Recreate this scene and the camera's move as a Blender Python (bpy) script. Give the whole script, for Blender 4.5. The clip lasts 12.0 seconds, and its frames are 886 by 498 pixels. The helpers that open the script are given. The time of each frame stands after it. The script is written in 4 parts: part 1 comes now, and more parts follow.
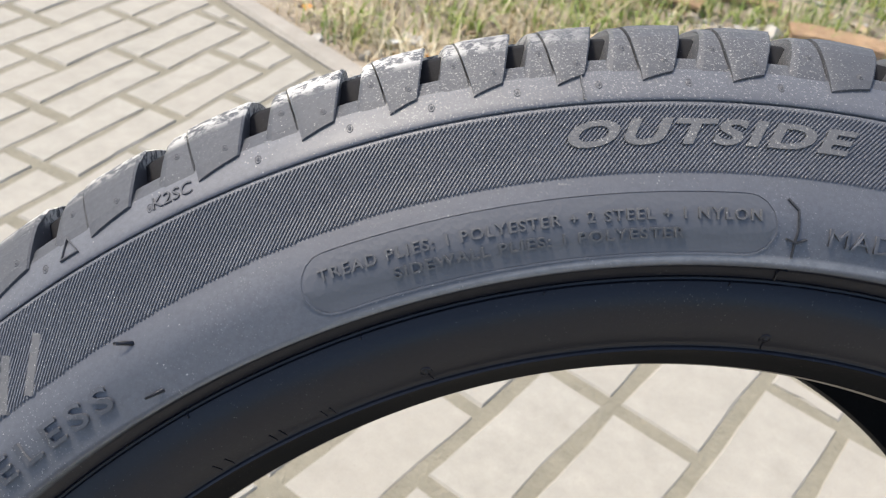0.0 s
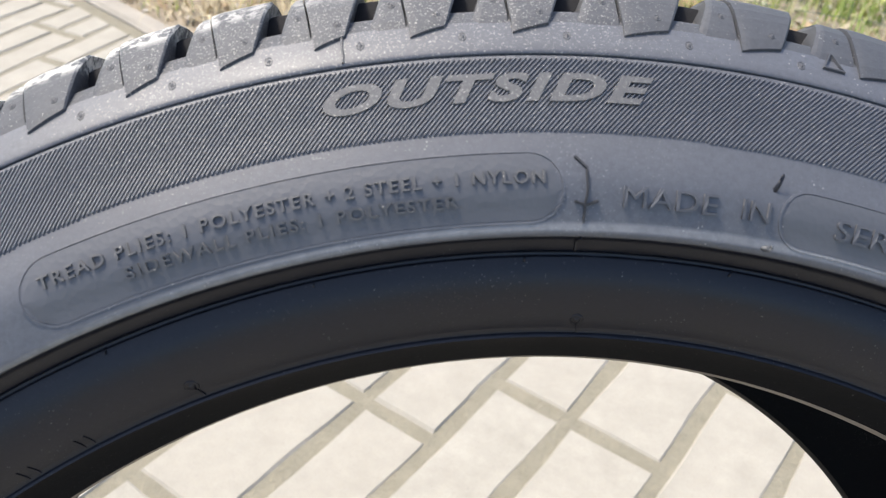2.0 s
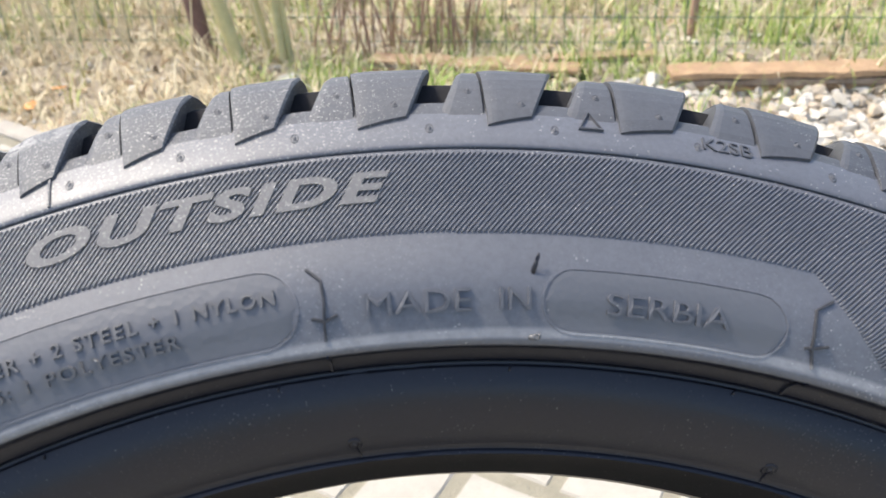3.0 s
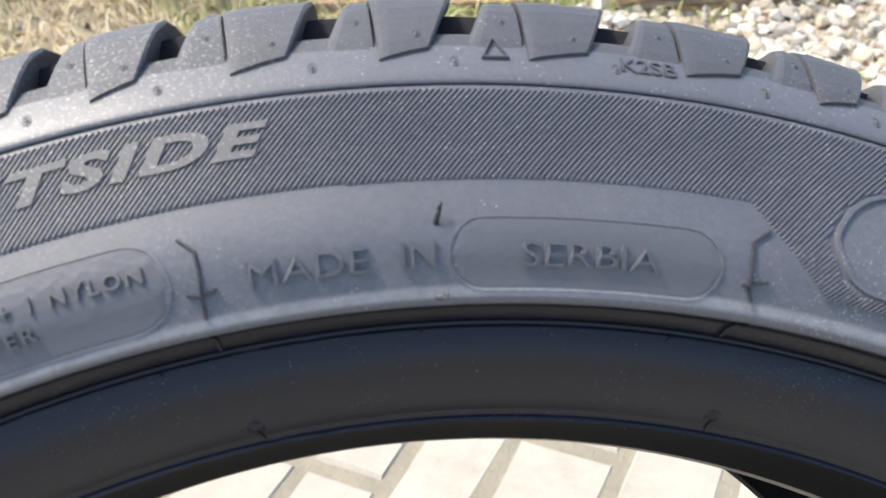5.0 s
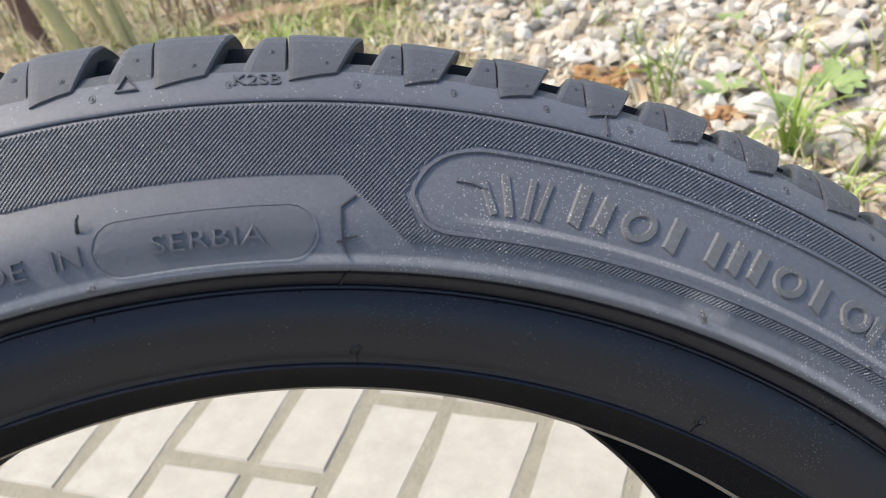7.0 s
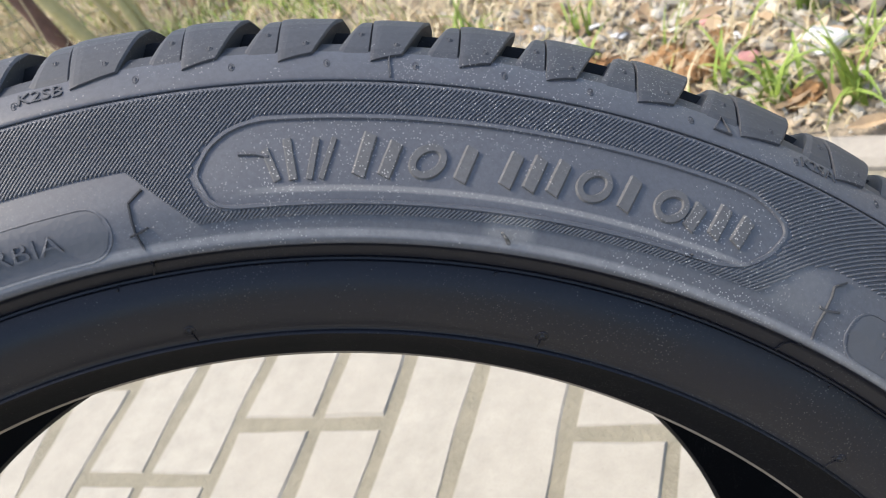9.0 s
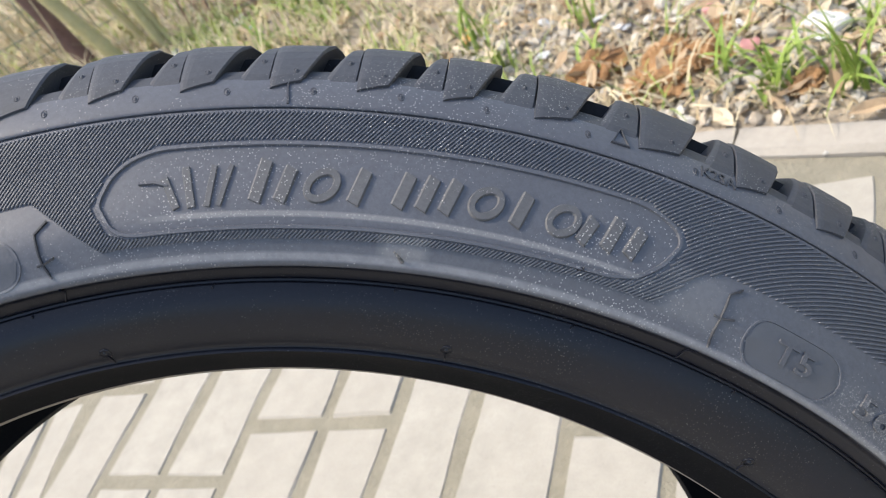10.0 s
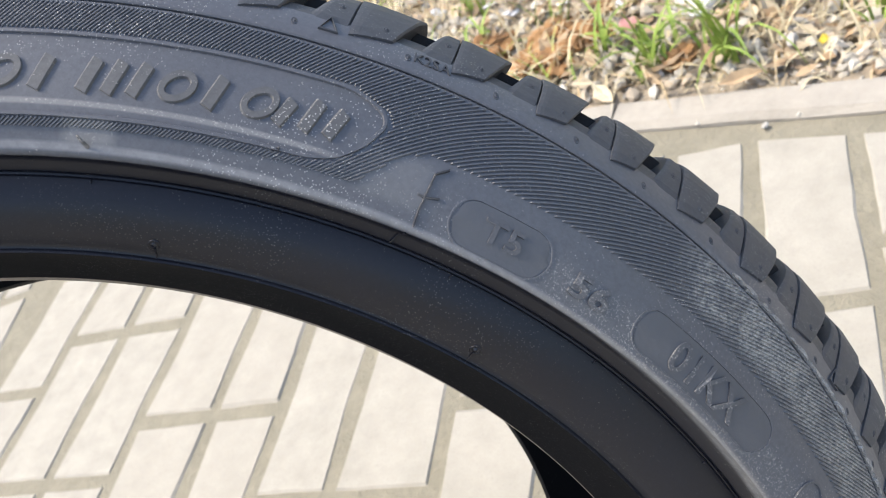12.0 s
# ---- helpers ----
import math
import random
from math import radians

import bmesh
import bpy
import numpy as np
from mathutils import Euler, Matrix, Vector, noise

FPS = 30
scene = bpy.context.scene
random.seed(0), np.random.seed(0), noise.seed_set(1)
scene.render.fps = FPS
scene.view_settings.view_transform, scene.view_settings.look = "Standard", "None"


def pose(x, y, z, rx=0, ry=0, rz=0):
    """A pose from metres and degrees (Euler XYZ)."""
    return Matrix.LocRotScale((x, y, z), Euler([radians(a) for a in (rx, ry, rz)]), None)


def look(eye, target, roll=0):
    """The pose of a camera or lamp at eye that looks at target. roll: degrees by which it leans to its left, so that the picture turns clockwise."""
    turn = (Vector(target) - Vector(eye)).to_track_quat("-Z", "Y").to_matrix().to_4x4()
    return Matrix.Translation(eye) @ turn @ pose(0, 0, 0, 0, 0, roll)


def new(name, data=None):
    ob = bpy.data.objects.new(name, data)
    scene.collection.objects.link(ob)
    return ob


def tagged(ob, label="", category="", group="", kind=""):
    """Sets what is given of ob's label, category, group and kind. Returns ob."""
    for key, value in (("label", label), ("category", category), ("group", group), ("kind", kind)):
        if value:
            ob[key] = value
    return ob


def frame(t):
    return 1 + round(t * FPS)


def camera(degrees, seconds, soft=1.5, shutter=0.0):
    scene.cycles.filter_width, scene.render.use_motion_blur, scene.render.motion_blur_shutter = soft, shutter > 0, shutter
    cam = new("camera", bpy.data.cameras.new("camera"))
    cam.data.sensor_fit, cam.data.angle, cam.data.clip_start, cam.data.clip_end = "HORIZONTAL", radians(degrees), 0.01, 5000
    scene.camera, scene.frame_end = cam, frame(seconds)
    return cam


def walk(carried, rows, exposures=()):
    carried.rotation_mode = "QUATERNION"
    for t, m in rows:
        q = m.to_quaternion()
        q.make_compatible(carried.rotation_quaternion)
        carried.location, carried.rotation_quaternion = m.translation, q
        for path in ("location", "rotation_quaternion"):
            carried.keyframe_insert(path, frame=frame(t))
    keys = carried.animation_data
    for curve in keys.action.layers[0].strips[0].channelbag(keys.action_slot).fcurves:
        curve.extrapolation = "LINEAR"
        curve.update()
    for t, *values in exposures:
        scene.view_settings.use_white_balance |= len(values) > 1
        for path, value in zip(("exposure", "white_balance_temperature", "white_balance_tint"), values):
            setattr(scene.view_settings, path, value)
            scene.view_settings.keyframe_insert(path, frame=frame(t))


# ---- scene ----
cam = camera(52.0, 12.0, 1.0)
# seconds, place in metres, turn in degrees (Euler XYZ)
ROWS = [
    (0.0, -0.1052, -0.0921, 0.7309, 52.81, -7.72, 3.38),
    (0.5, -0.0954, -0.0837, 0.7306, 52.93, -7.05, 3.08),
    (1.0, -0.0743, -0.0772, 0.7329, 53.47, -5.60, 2.12),
    (1.5, -0.0648, -0.0744, 0.7310, 53.85, -5.09, 0.95),
    (2.0, -0.0516, -0.0740, 0.7117, 55.09, -4.71, 0.06),
    (2.5, -0.0208, -0.0776, 0.7110, 59.67, -2.09, -1.97),
    (3.0, 0.0016, -0.0555, 0.7094, 60.02, 2.67, -5.21),
    (3.5, 0.0115, -0.0316, 0.6960, 58.80, 4.82, -6.64),
    (5.5, 0.0188, -0.0475, 0.7055, 55.73, 5.48, -10.60),
    (6.0, 0.0400, -0.0658, 0.7188, 55.79, 7.34, -12.15),
    (6.5, 0.0631, -0.0815, 0.7202, 55.13, 10.15, -14.22),
    (7.0, 0.0806, -0.0911, 0.7097, 54.49, 11.72, -16.25),
    (7.5, 0.0808, -0.0951, 0.7064, 53.24, 13.44, -17.23),
    (9.5, 0.1680, -0.1165, 0.6935, 48.44, 25.80, -18.99),
    (10.0, 0.1787, -0.1232, 0.6902, 48.69, 26.28, -18.60),
    (10.5, 0.1899, -0.1382, 0.6759, 48.95, 26.63, -18.81),
    (11.0, 0.2017, -0.1426, 0.6572, 48.60, 26.22, -20.05),
    (11.5, 0.2074, -0.1477, 0.6489, 47.70, 25.83, -22.21),
    (12.0, 0.2119, -0.1558, 0.6394, 47.27, 25.29, -23.40),
]
cam.data.dof.use_dof = True
cam.data.dof.focus_distance = 0.29
cam.data.dof.aperture_fstop = 28.0
walk(cam, [(t, pose(x, y, z, rx, ry, rz)) for t, x, y, z, rx, ry, rz in ROWS],
     [(0.0, 0.95), (1.0, 0.95), (2.0, 1.15), (3.0, 1.4), (5.5, 1.4), (6.0, 1.34), (7.0, 1.08), (7.5, 1.02), (9.5, 1.07), (10.5, 1.08), (12.0, 1.22)])

# ---------- world and light ----------
SUN_EL, SUN_AZ = radians(60), radians(-60)      # height, and turn from +y towards +x
sky_world = bpy.data.worlds.new("sky")
scene.world = sky_world
sky_world.use_nodes = True
wn = sky_world.node_tree
sky = wn.nodes.new("ShaderNodeTexSky")
sky.sky_type = "NISHITA"
sky.sun_disc = False
sky.sun_elevation, sky.sun_rotation = SUN_EL, SUN_AZ
sky.air_density, sky.dust_density = 1.0, 3.0
wn.nodes["Background"].inputs["Strength"].default_value = 0.15
wn.links.new(sky.outputs[0], wn.nodes["Background"].inputs["Color"])
sun_data = bpy.data.lights.new("sun", "SUN")
sun_data.energy, sun_data.angle, sun_data.color = 1.85, radians(10.0), (1.0, 0.925, 0.80)
sun = new("sun", sun_data)
sun.matrix_world = look((math.sin(SUN_AZ) * math.cos(SUN_EL) * 20, math.cos(SUN_AZ) * math.cos(SUN_EL) * 20, math.sin(SUN_EL) * 20), (0, 0, 0))

# ---------- materials ----------


class Nodes:
    """A short hand for building a node material."""

    def __init__(self, name):
        self.m = bpy.data.materials.new(name)
        self.m.use_nodes = True
        self.t = self.m.node_tree
        self.bsdf = self.t.nodes["Principled BSDF"]
        self.coord = self.t.nodes.new("ShaderNodeTexCoord").outputs["Object"]

    def put(self, socket, value):
        if hasattr(value, "is_output"):
            self.t.links.new(value, socket)
        elif isinstance(value, (tuple, list)) and len(value) == 3 and socket.type == "RGBA":
            socket.default_value = (*value, 1)
        else:
            socket.default_value = value

    def node(self, kind, **sockets):
        n = self.t.nodes.new(kind)
        for key, value in sockets.items():
            self.put(n.inputs[key.replace("_", " ")], value)
        return n

    def noise(self, scale, detail=4, rough=0.6, vector=None):
        n = self.node("ShaderNodeTexNoise", Scale=scale, Detail=detail, Roughness=rough, Vector=vector or self.coord)
        return n.outputs["Fac"]

    def math(self, op, a, b=0.0, clamp=False):
        n = self.t.nodes.new("ShaderNodeMath")
        n.operation, n.use_clamp = op, clamp
        self.put(n.inputs[0], a)
        self.put(n.inputs[1], b)
        return n.outputs[0]

    def step(self, value, lo, hi, to=(0.0, 1.0)):
        n = self.node("ShaderNodeMapRange", Value=value)
        n.inputs["From Min"].default_value, n.inputs["From Max"].default_value = lo, hi
        n.inputs["To Min"].default_value, n.inputs["To Max"].default_value = to
        return n.outputs["Result"]

    def mix(self, fac, a, b):
        n = self.t.nodes.new("ShaderNodeMix")
        n.data_type = "RGBA"
        self.put(n.inputs["Factor"], fac)
        self.put(n.inputs[6], a)
        self.put(n.inputs[7], b)
        return n.outputs[2]

    def bump(self, height, strength, distance):
        n = self.node("ShaderNodeBump", Strength=strength, Distance=distance, Height=height)
        return n.outputs["Normal"]

    def done(self, color, rough, normal=None, metal=0.0, spec=0.5):
        self.put(self.bsdf.inputs["Base Color"], color)
        self.put(self.bsdf.inputs["Roughness"], rough)
        self.put(self.bsdf.inputs["Metallic"], metal)
        self.put(self.bsdf.inputs["Specular IOR Level"], spec)
        if normal is not None:
            self.put(self.bsdf.inputs["Normal"], normal)
        return self.m


def angle_of(k):
    """Turn round the tyre's axle in degrees, nought at its top."""
    xyz = k.node("ShaderNodeSeparateXYZ", Vector=k.coord)
    return k.math("MULTIPLY", k.math("ARCTAN2", xyz.outputs["X"], xyz.outputs["Z"]), 57.29578), xyz


def window(k, value, lo, hi, soft):
    """One between lo and hi, falling to nought over soft."""
    return k.math("MULTIPLY", k.step(value, lo - soft, lo), k.step(value, hi + soft, hi))


def rubber(name, base, rough, mud=0.0, speck=0.5, gloss=0.42):
    k = Nodes(name)
    turn, xyz = angle_of(k)
    radius = k.math("SQRT", k.math("ADD", k.math("POWER", xyz.outputs["X"], 2.0), k.math("POWER", xyz.outputs["Z"], 2.0)))
    broad, fine = k.noise(26, 5), k.noise(700, 4, 0.75)
    color = k.mix(broad, tuple(c * 0.82 for c in base), tuple(c * 1.22 for c in base))
    color = k.mix(k.step(fine, 0.35, 0.65, (0.0, 0.5)), color, tuple(c * 0.62 for c in base))
    # dust caught in a film over some stretches of the wall
    film = k.math("MULTIPLY", window(k, turn, -22, -2, 9), window(k, radius, 0.278, 0.330, 0.008))
    worn = k.math("MULTIPLY", window(k, turn, 75, 110, 3), window(k, radius, 0.2815, 0.2915, 0.004))
    worn = k.math("MULTIPLY", worn, k.math("MULTIPLY", k.step(k.noise(75, 5, 0.7), 0.34, 0.58, (0.25, 1.0)), k.step(k.noise(620, 4, 0.8), 0.40, 0.60, (0.15, 1.25))))
    smear = k.math("MULTIPLY", window(k, turn, 53.5, 56.5, 1.2), window(k, radius, 0.262, 0.271, 0.003))
    worn = k.math("MAXIMUM", worn, k.math("MULTIPLY", smear, 0.16))
    patch = k.math("MULTIPLY", window(k, turn, 37.6, 39.4, 0.7), window(k, radius, 0.2580, 0.2625, 0.0015))
    worn = k.math("MAXIMUM", worn, k.math("MULTIPLY", patch, 0.34))
    ledge = k.math("MULTIPLY", window(k, turn, 27, 50, 3), window(k, radius, 0.2661, 0.2669, 0.0005))
    worn = k.math("MAXIMUM", worn, k.math("MULTIPLY", ledge, 0.42))
    under = k.math("MULTIPLY", window(k, turn, 66, 110, 6), window(k, radius, 0.257, 0.266, 0.004))
    film = k.math("MAXIMUM", k.math("MULTIPLY", film, 0.40), k.math("MAXIMUM", worn, k.math("MULTIPLY", under, 0.45)))
    film = k.math("MULTIPLY", film, 1.0 if speck > 0.04 else 0.0)
    # pale line along the crest: its highlight put into the colour, mottled like scuffing
    crest_glint = k.math("MULTIPLY", window(k, radius, 0.2556, 0.2566, 0.0009), k.step(k.noise(260, 5, 0.75), 0.38, 0.62, (0.3, 0.5)))
    color = k.mix(crest_glint, color, (0.34, 0.34, 0.335))
    color = k.mix(k.math("MULTIPLY", worn, 0.62), color, (0.46, 0.45, 0.42))
    grit = k.step(k.math("ADD", k.noise(1500, 2, 0.8), k.math("MULTIPLY", film, 0.34)), 0.70, 0.86)
    color = k.mix(k.math("MULTIPLY", film, k.math("MULTIPLY", k.noise(160, 4, 0.7), 0.45)), color, (0.21, 0.20, 0.18))
    color = k.mix(k.math("MULTIPLY", grit, 0.65), color, (0.45, 0.43, 0.39))
    vor = k.node("ShaderNodeTexVoronoi", Scale=820, Vector=k.coord)
    pale = k.math("MULTIPLY", k.math("LESS_THAN", vor.outputs["Distance"], 0.14), k.math("GREATER_THAN", k.noise(60, 3), 0.60 - 0.07 * speck))
    color = k.mix(k.math("MULTIPLY", pale, speck), color, (0.52, 0.5, 0.46))
    tiny = k.node("ShaderNodeTexVoronoi", Scale=1150, Vector=k.coord)
    pale = k.math("MULTIPLY", k.math("LESS_THAN", tiny.outputs["Distance"], 0.19), k.step(k.noise(22, 5), 0.46, 0.66))
    color = k.mix(k.math("MULTIPLY", pale, k.math("MULTIPLY", k.step(turn, 18, 34, (0.3, 1.3)), speck), True), color, (0.80, 0.78, 0.72))
    if mud:
        crust = k.math("MULTIPLY", window(k, turn, -70, -24, 13), k.step(xyz.outputs["Y"], 0.035, 0.046))
        crust = k.math("MULTIPLY", crust, k.step(k.math("ADD", radius, k.math("MULTIPLY", k.math("SUBTRACT", xyz.outputs["Y"], 0.03), 0.26)), 0.3085, 0.3105))
        flake = k.step(k.noise(240, 7, 0.8), 0.46, 0.53)
        color = k.mix(k.math("MULTIPLY", k.math("MULTIPLY", crust, flake), mud), color, (0.62, 0.60, 0.55))
    bump = k.bump(k.math("ADD", fine, k.math("MULTIPLY", broad, 0.2)), 0.14, 0.0005)
    return k.done(color, k.step(broad, 0.3, 0.7, (rough - 0.06, rough + 0.08)), bump, 0.0, gloss)


RUBBER = (0.100, 0.104, 0.117)
mat_side = rubber("sidewall_rubber", RUBBER, 0.47, 0.0, 0.5, 0.5)
mat_tread = rubber("tread_rubber", (0.064, 0.067, 0.075), 0.62, 0.95)
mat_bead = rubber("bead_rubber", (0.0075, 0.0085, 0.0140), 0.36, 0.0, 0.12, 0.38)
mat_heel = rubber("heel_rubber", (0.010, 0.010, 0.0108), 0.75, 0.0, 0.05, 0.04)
mat_letter = rubber("letter_rubber", (0.090, 0.093, 0.103), 0.50)
mat_dusty = rubber("dusty_rubber", (0.108, 0.108, 0.110), 0.62, 0.0, 0.8)
mat_rib = rubber("ribbed_rubber", (0.115, 0.120, 0.133), 0.48, 0.0, 0.7, 0.48)
# undusted groove rubber, darkened further to paint in the grooves' shade
mat_groove_shade = rubber("shaded_groove_rubber", (0.024, 0.024, 0.026), 0.8, 0.0, 0.0, 0.1)
mat_flash = rubber("flash_rubber", (0.042, 0.043, 0.047), 0.6, 0.0, 0.0, 0.3)
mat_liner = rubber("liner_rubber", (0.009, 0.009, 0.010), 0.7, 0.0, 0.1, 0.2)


def leather():
    k = Nodes("grained_rubber")
    vor = k.node("ShaderNodeTexVoronoi", Scale=650, Vector=k.coord)
    broad = k.noise(40, 4)
    color = k.mix(broad, (0.080, 0.083, 0.091), (0.098, 0.101, 0.111))
    return k.done(color, 0.46, k.bump(vor.outputs["Distance"], 0.16, 0.0005), 0.0, 0.45)


mat_grain = leather()


def plain(name, a, b, scale, rough, bump=0.2, depth=0.002, fine=6.0):
    k = Nodes(name)
    n1, n2 = k.noise(scale, 5), k.noise(scale * fine, 4)
    rnd = k.t.nodes.new("ShaderNodeObjectInfo").outputs["Random"]
    mixv = k.math("ADD", k.math("MULTIPLY", n1, 0.6), k.math("ADD", k.math("MULTIPLY", n2, 0.3), k.math("MULTIPLY", rnd, 0.14)))
    color = k.mix(k.step(mixv, 0.3, 0.72), a, b)
    return k.done(color, rough, k.bump(n2, bump, depth))


mat_toe = plain("cut_rubber_edge", (0.16, 0.135, 0.11), (0.28, 0.24, 0.20), 90, 0.75)


def paver_material():
    k = Nodes("concrete_paver")
    rnd = k.t.nodes.new("ShaderNodeObjectInfo").outputs["Random"]
    shift = k.node("ShaderNodeCombineXYZ", X=k.math("MULTIPLY", rnd, 31.0), Y=k.math("MULTIPLY", rnd, 17.0))
    v = k.t.nodes.new("ShaderNodeVectorMath")
    v.operation = "ADD"
    k.t.links.new(k.coord, v.inputs[0])
    k.t.links.new(shift.outputs[0], v.inputs[1])
    v = v.outputs[0]
    blotch, grain = k.step(k.noise(24, 6, 0.7, v), 0.3, 0.7), k.noise(420, 4, 0.8, v)
    color = k.mix(blotch, (0.310, 0.289, 0.241), (0.408, 0.381, 0.322))
    color = k.mix(k.math("MULTIPLY", rnd, 0.35), color, (0.345, 0.315, 0.262))
    color = k.mix(k.step(grain, 0.5, 0.68, (0.0, 0.5)), color, (0.27, 0.25, 0.22))
    vor = k.node("ShaderNodeTexVoronoi", Scale=95, Vector=v)
    spot = k.math("LESS_THAN", vor.outputs["Distance"], 0.07)
    color = k.mix(k.math("MULTIPLY", spot, 0.55), color, (0.25, 0.23, 0.2))
    return k.done(color, 0.9, k.bump(k.math("ADD", grain, blotch), 0.35, 0.0012), 0.0, 0.3)


mat_paver = paver_material()
mat_sand = plain("joint_sand", (0.185, 0.168, 0.122), (0.275, 0.25, 0.185), 30, 0.95, 0.8, 0.004)
mat_kerb = plain("kerb_concrete", (0.27, 0.245, 0.205), (0.39, 0.355, 0.30), 18, 0.92, 0.5, 0.003)
mat_soil = plain("dry_soil", (0.22, 0.175, 0.12), (0.50, 0.43, 0.325), 12, 0.97, 0.9, 0.01)
mat_meadow = plain("meadow_floor", (0.17, 0.17, 0.06), (0.42, 0.38, 0.18), 9, 0.95, 0.9, 0.01)
mat_stone = plain("limestone_gravel", (0.36, 0.335, 0.29), (0.60, 0.565, 0.50), 22, 0.88, 0.5, 0.003)
mat_bark = plain("weathered_log", (0.22, 0.13, 0.07), (0.54, 0.36, 0.20), 26, 0.9, 0.9, 0.006)
mat_trunk = plain("green_grey_bark", (0.38, 0.34, 0.15), (0.60, 0.53, 0.28), 30, 0.85, 0.6, 0.003)

# ---------- small builders ----------


def mesh_of(name, verts, faces, material, smooth=True):
    me = bpy.data.meshes.new(name)
    me.from_pydata(verts, [], faces)
    me.materials.append(material)
    if smooth:
        me.shade_smooth()
    me.update()
    return me


def part(name, me, parent, label=""):
    ob = new(name, me)
    ob.parent = parent
    if label:
        ob["label"] = label
    return ob


# ---------- the tyre: its section and its slight warp ----------
LEAN, AXLE = -18.25, 0.3664
EC, ES, SC, SS = -0.0065, -0.0056, 0.0167, 0.0020
MID = 0.0978
SAG_D, SAG, SIDE, FOOT = [0.02, 0.08, 0.169, 0.2], [0.0, 0.0172, 0.0367, 0.0430], -0.056, -0.076    # how the soft case sags and slips behind its near wall
BULGE_A, BULGE = [-90, -60, -40, -20, 0, 15, 30, 45, 60, 80, 100, 130, 160], [0, 0.016, -0.013, 0.058, 0.061, 0.025, -0.05, -0.03, -0.04, 0.2, 0.5, 0.3, 0]
NEAR = [(0.2165, 0.0265), (0.2150, 0.0240), (0.2152, 0.0226), (0.2158, 0.0208), (0.2205, 0.0150), (0.2250, 0.0088), (0.2266, 0.0062), (0.2273, 0.0050), (0.2281, 0.0058), (0.2300, 0.0048), (0.2335, 0.0018), (0.2400, 0.0004), (0.2488, 0.0000), (0.2496, 0.0012), (0.2503, 0.0004), (0.2528, -0.0004), (0.2544, -0.0022), (0.2551, -0.0054), (0.2560, -0.0069), (0.2572, -0.0068), (0.2600, -0.0060), (0.2650, -0.0056), (0.2690, -0.0040), (0.2726, -0.0015), (0.2775, 0.0023), (0.2820, 0.0060), (0.2875, 0.0100), (0.2912, 0.0128), (0.2920, 0.01335), (0.2922, 0.0136), (0.2923, 0.0140), (0.2924, 0.0152), (0.29265, 0.0152), (0.29275, 0.0143), (0.2930, 0.0142), (0.2937, 0.0146), (0.2950, 0.0159), (0.2977, 0.0195), (0.3000, 0.0225)]
SHOULDER = [(0.3012, 0.0240), (0.3045, 0.0283), (0.3080, 0.0330), (0.3110, 0.0385), (0.3130, 0.0450), (0.3142, 0.0540), (0.3150, 0.0680)]
RAMP = [(0.3014, 0.0250), (0.3027, 0.0271), (0.3034, 0.0288), (0.3035, 0.0300)]
# after each slot the floor rises as an added wall, dark behind the gaps
FLOOR = [(0.3035, 0.0300), (0.3012, 0.0312), (0.3000, 0.0335), (0.3000, 0.0380), (0.3096, 0.0425), (0.3110, 0.0480), (0.3117, 0.0560), (0.3122, 0.0700), (0.3122, 0.0800), (0.3040, 0.0810), (0.3078, 0.1040)]
SKIN = NEAR[2:] + SHOULDER
SKIN_R = [p[0] for p in SKIN]


def skin(r):
    """Depth of the outer face at radius r, and its outward direction in the (radius, depth) plane."""
    d = float(np.interp(r, SKIN_R, [p[1] for p in SKIN]))
    rise = (float(np.interp(r + 0.002, SKIN_R, [p[1] for p in SKIN])) - float(np.interp(r - 0.002, SKIN_R, [p[1] for p in SKIN]))) / 0.004
    n = math.hypot(1, rise)
    return d, rise / n, -1 / n


def turned(r, d, deg):
    """A point of the section carried round the axle, with the tyre's warp."""
    a = radians(deg)
    c2, s2 = math.cos(2 * a), math.sin(2 * a)
    near = min(1.0, max(0.0, (0.10 - d) / 0.08))
    deep = max(0.0, d - 0.02)
    low = max(0.0, -math.cos(a)) ** 2
    turn = (deg + 180) % 360 - 180
    out = float(np.interp(turn, BULGE_A, BULGE)) * min(deep, 0.05) * min(1.0, max(0.0, (0.16 - d) / 0.08))
    squash = FOOT * low * min(1.0, max(0.0, (r - 0.215) / 0.09))
    rr, dd = r * (1 + (EC * c2 + ES * s2) * near + squash) + out, d + (SC * c2 + SS * s2) * near
    return (rr * math.sin(a) + SIDE * deep, dd, rr * math.cos(a) - float(np.interp(d, SAG_D, SAG)))


def on_skin(r, deg, lift=0.0):
    d, nr, nd = skin(r)
    return turned(r + nr * lift, d + nd * lift, deg)


def sweep(name, section, material, parent, label="", n=360):
    """A ring: an open section carried right round."""
    verts = [turned(r, d, 360 * i / n) for i in range(n) for r, d in section]
    k = len(section)
    faces = [(i * k + j, ((i + 1) % n) * k + j, ((i + 1) % n) * k + j + 1, i * k + j + 1) for i in range(n) for j in range(k - 1)]
    return part(name, mesh_of(name, verts, faces, material), parent, label)


def far(section):
    return [(r - 0.0055 * max(0.0, min(1.0, (0.25 - r) / 0.03)), 2 * MID - d) for r, d in section]


tyre = new("tyre")
tyre.matrix_world = pose(0, 0, AXLE, LEAN, 0, 0)
tagged(tyre, "new dusty black car tyre without rim, leaning back on paving", "tyre")

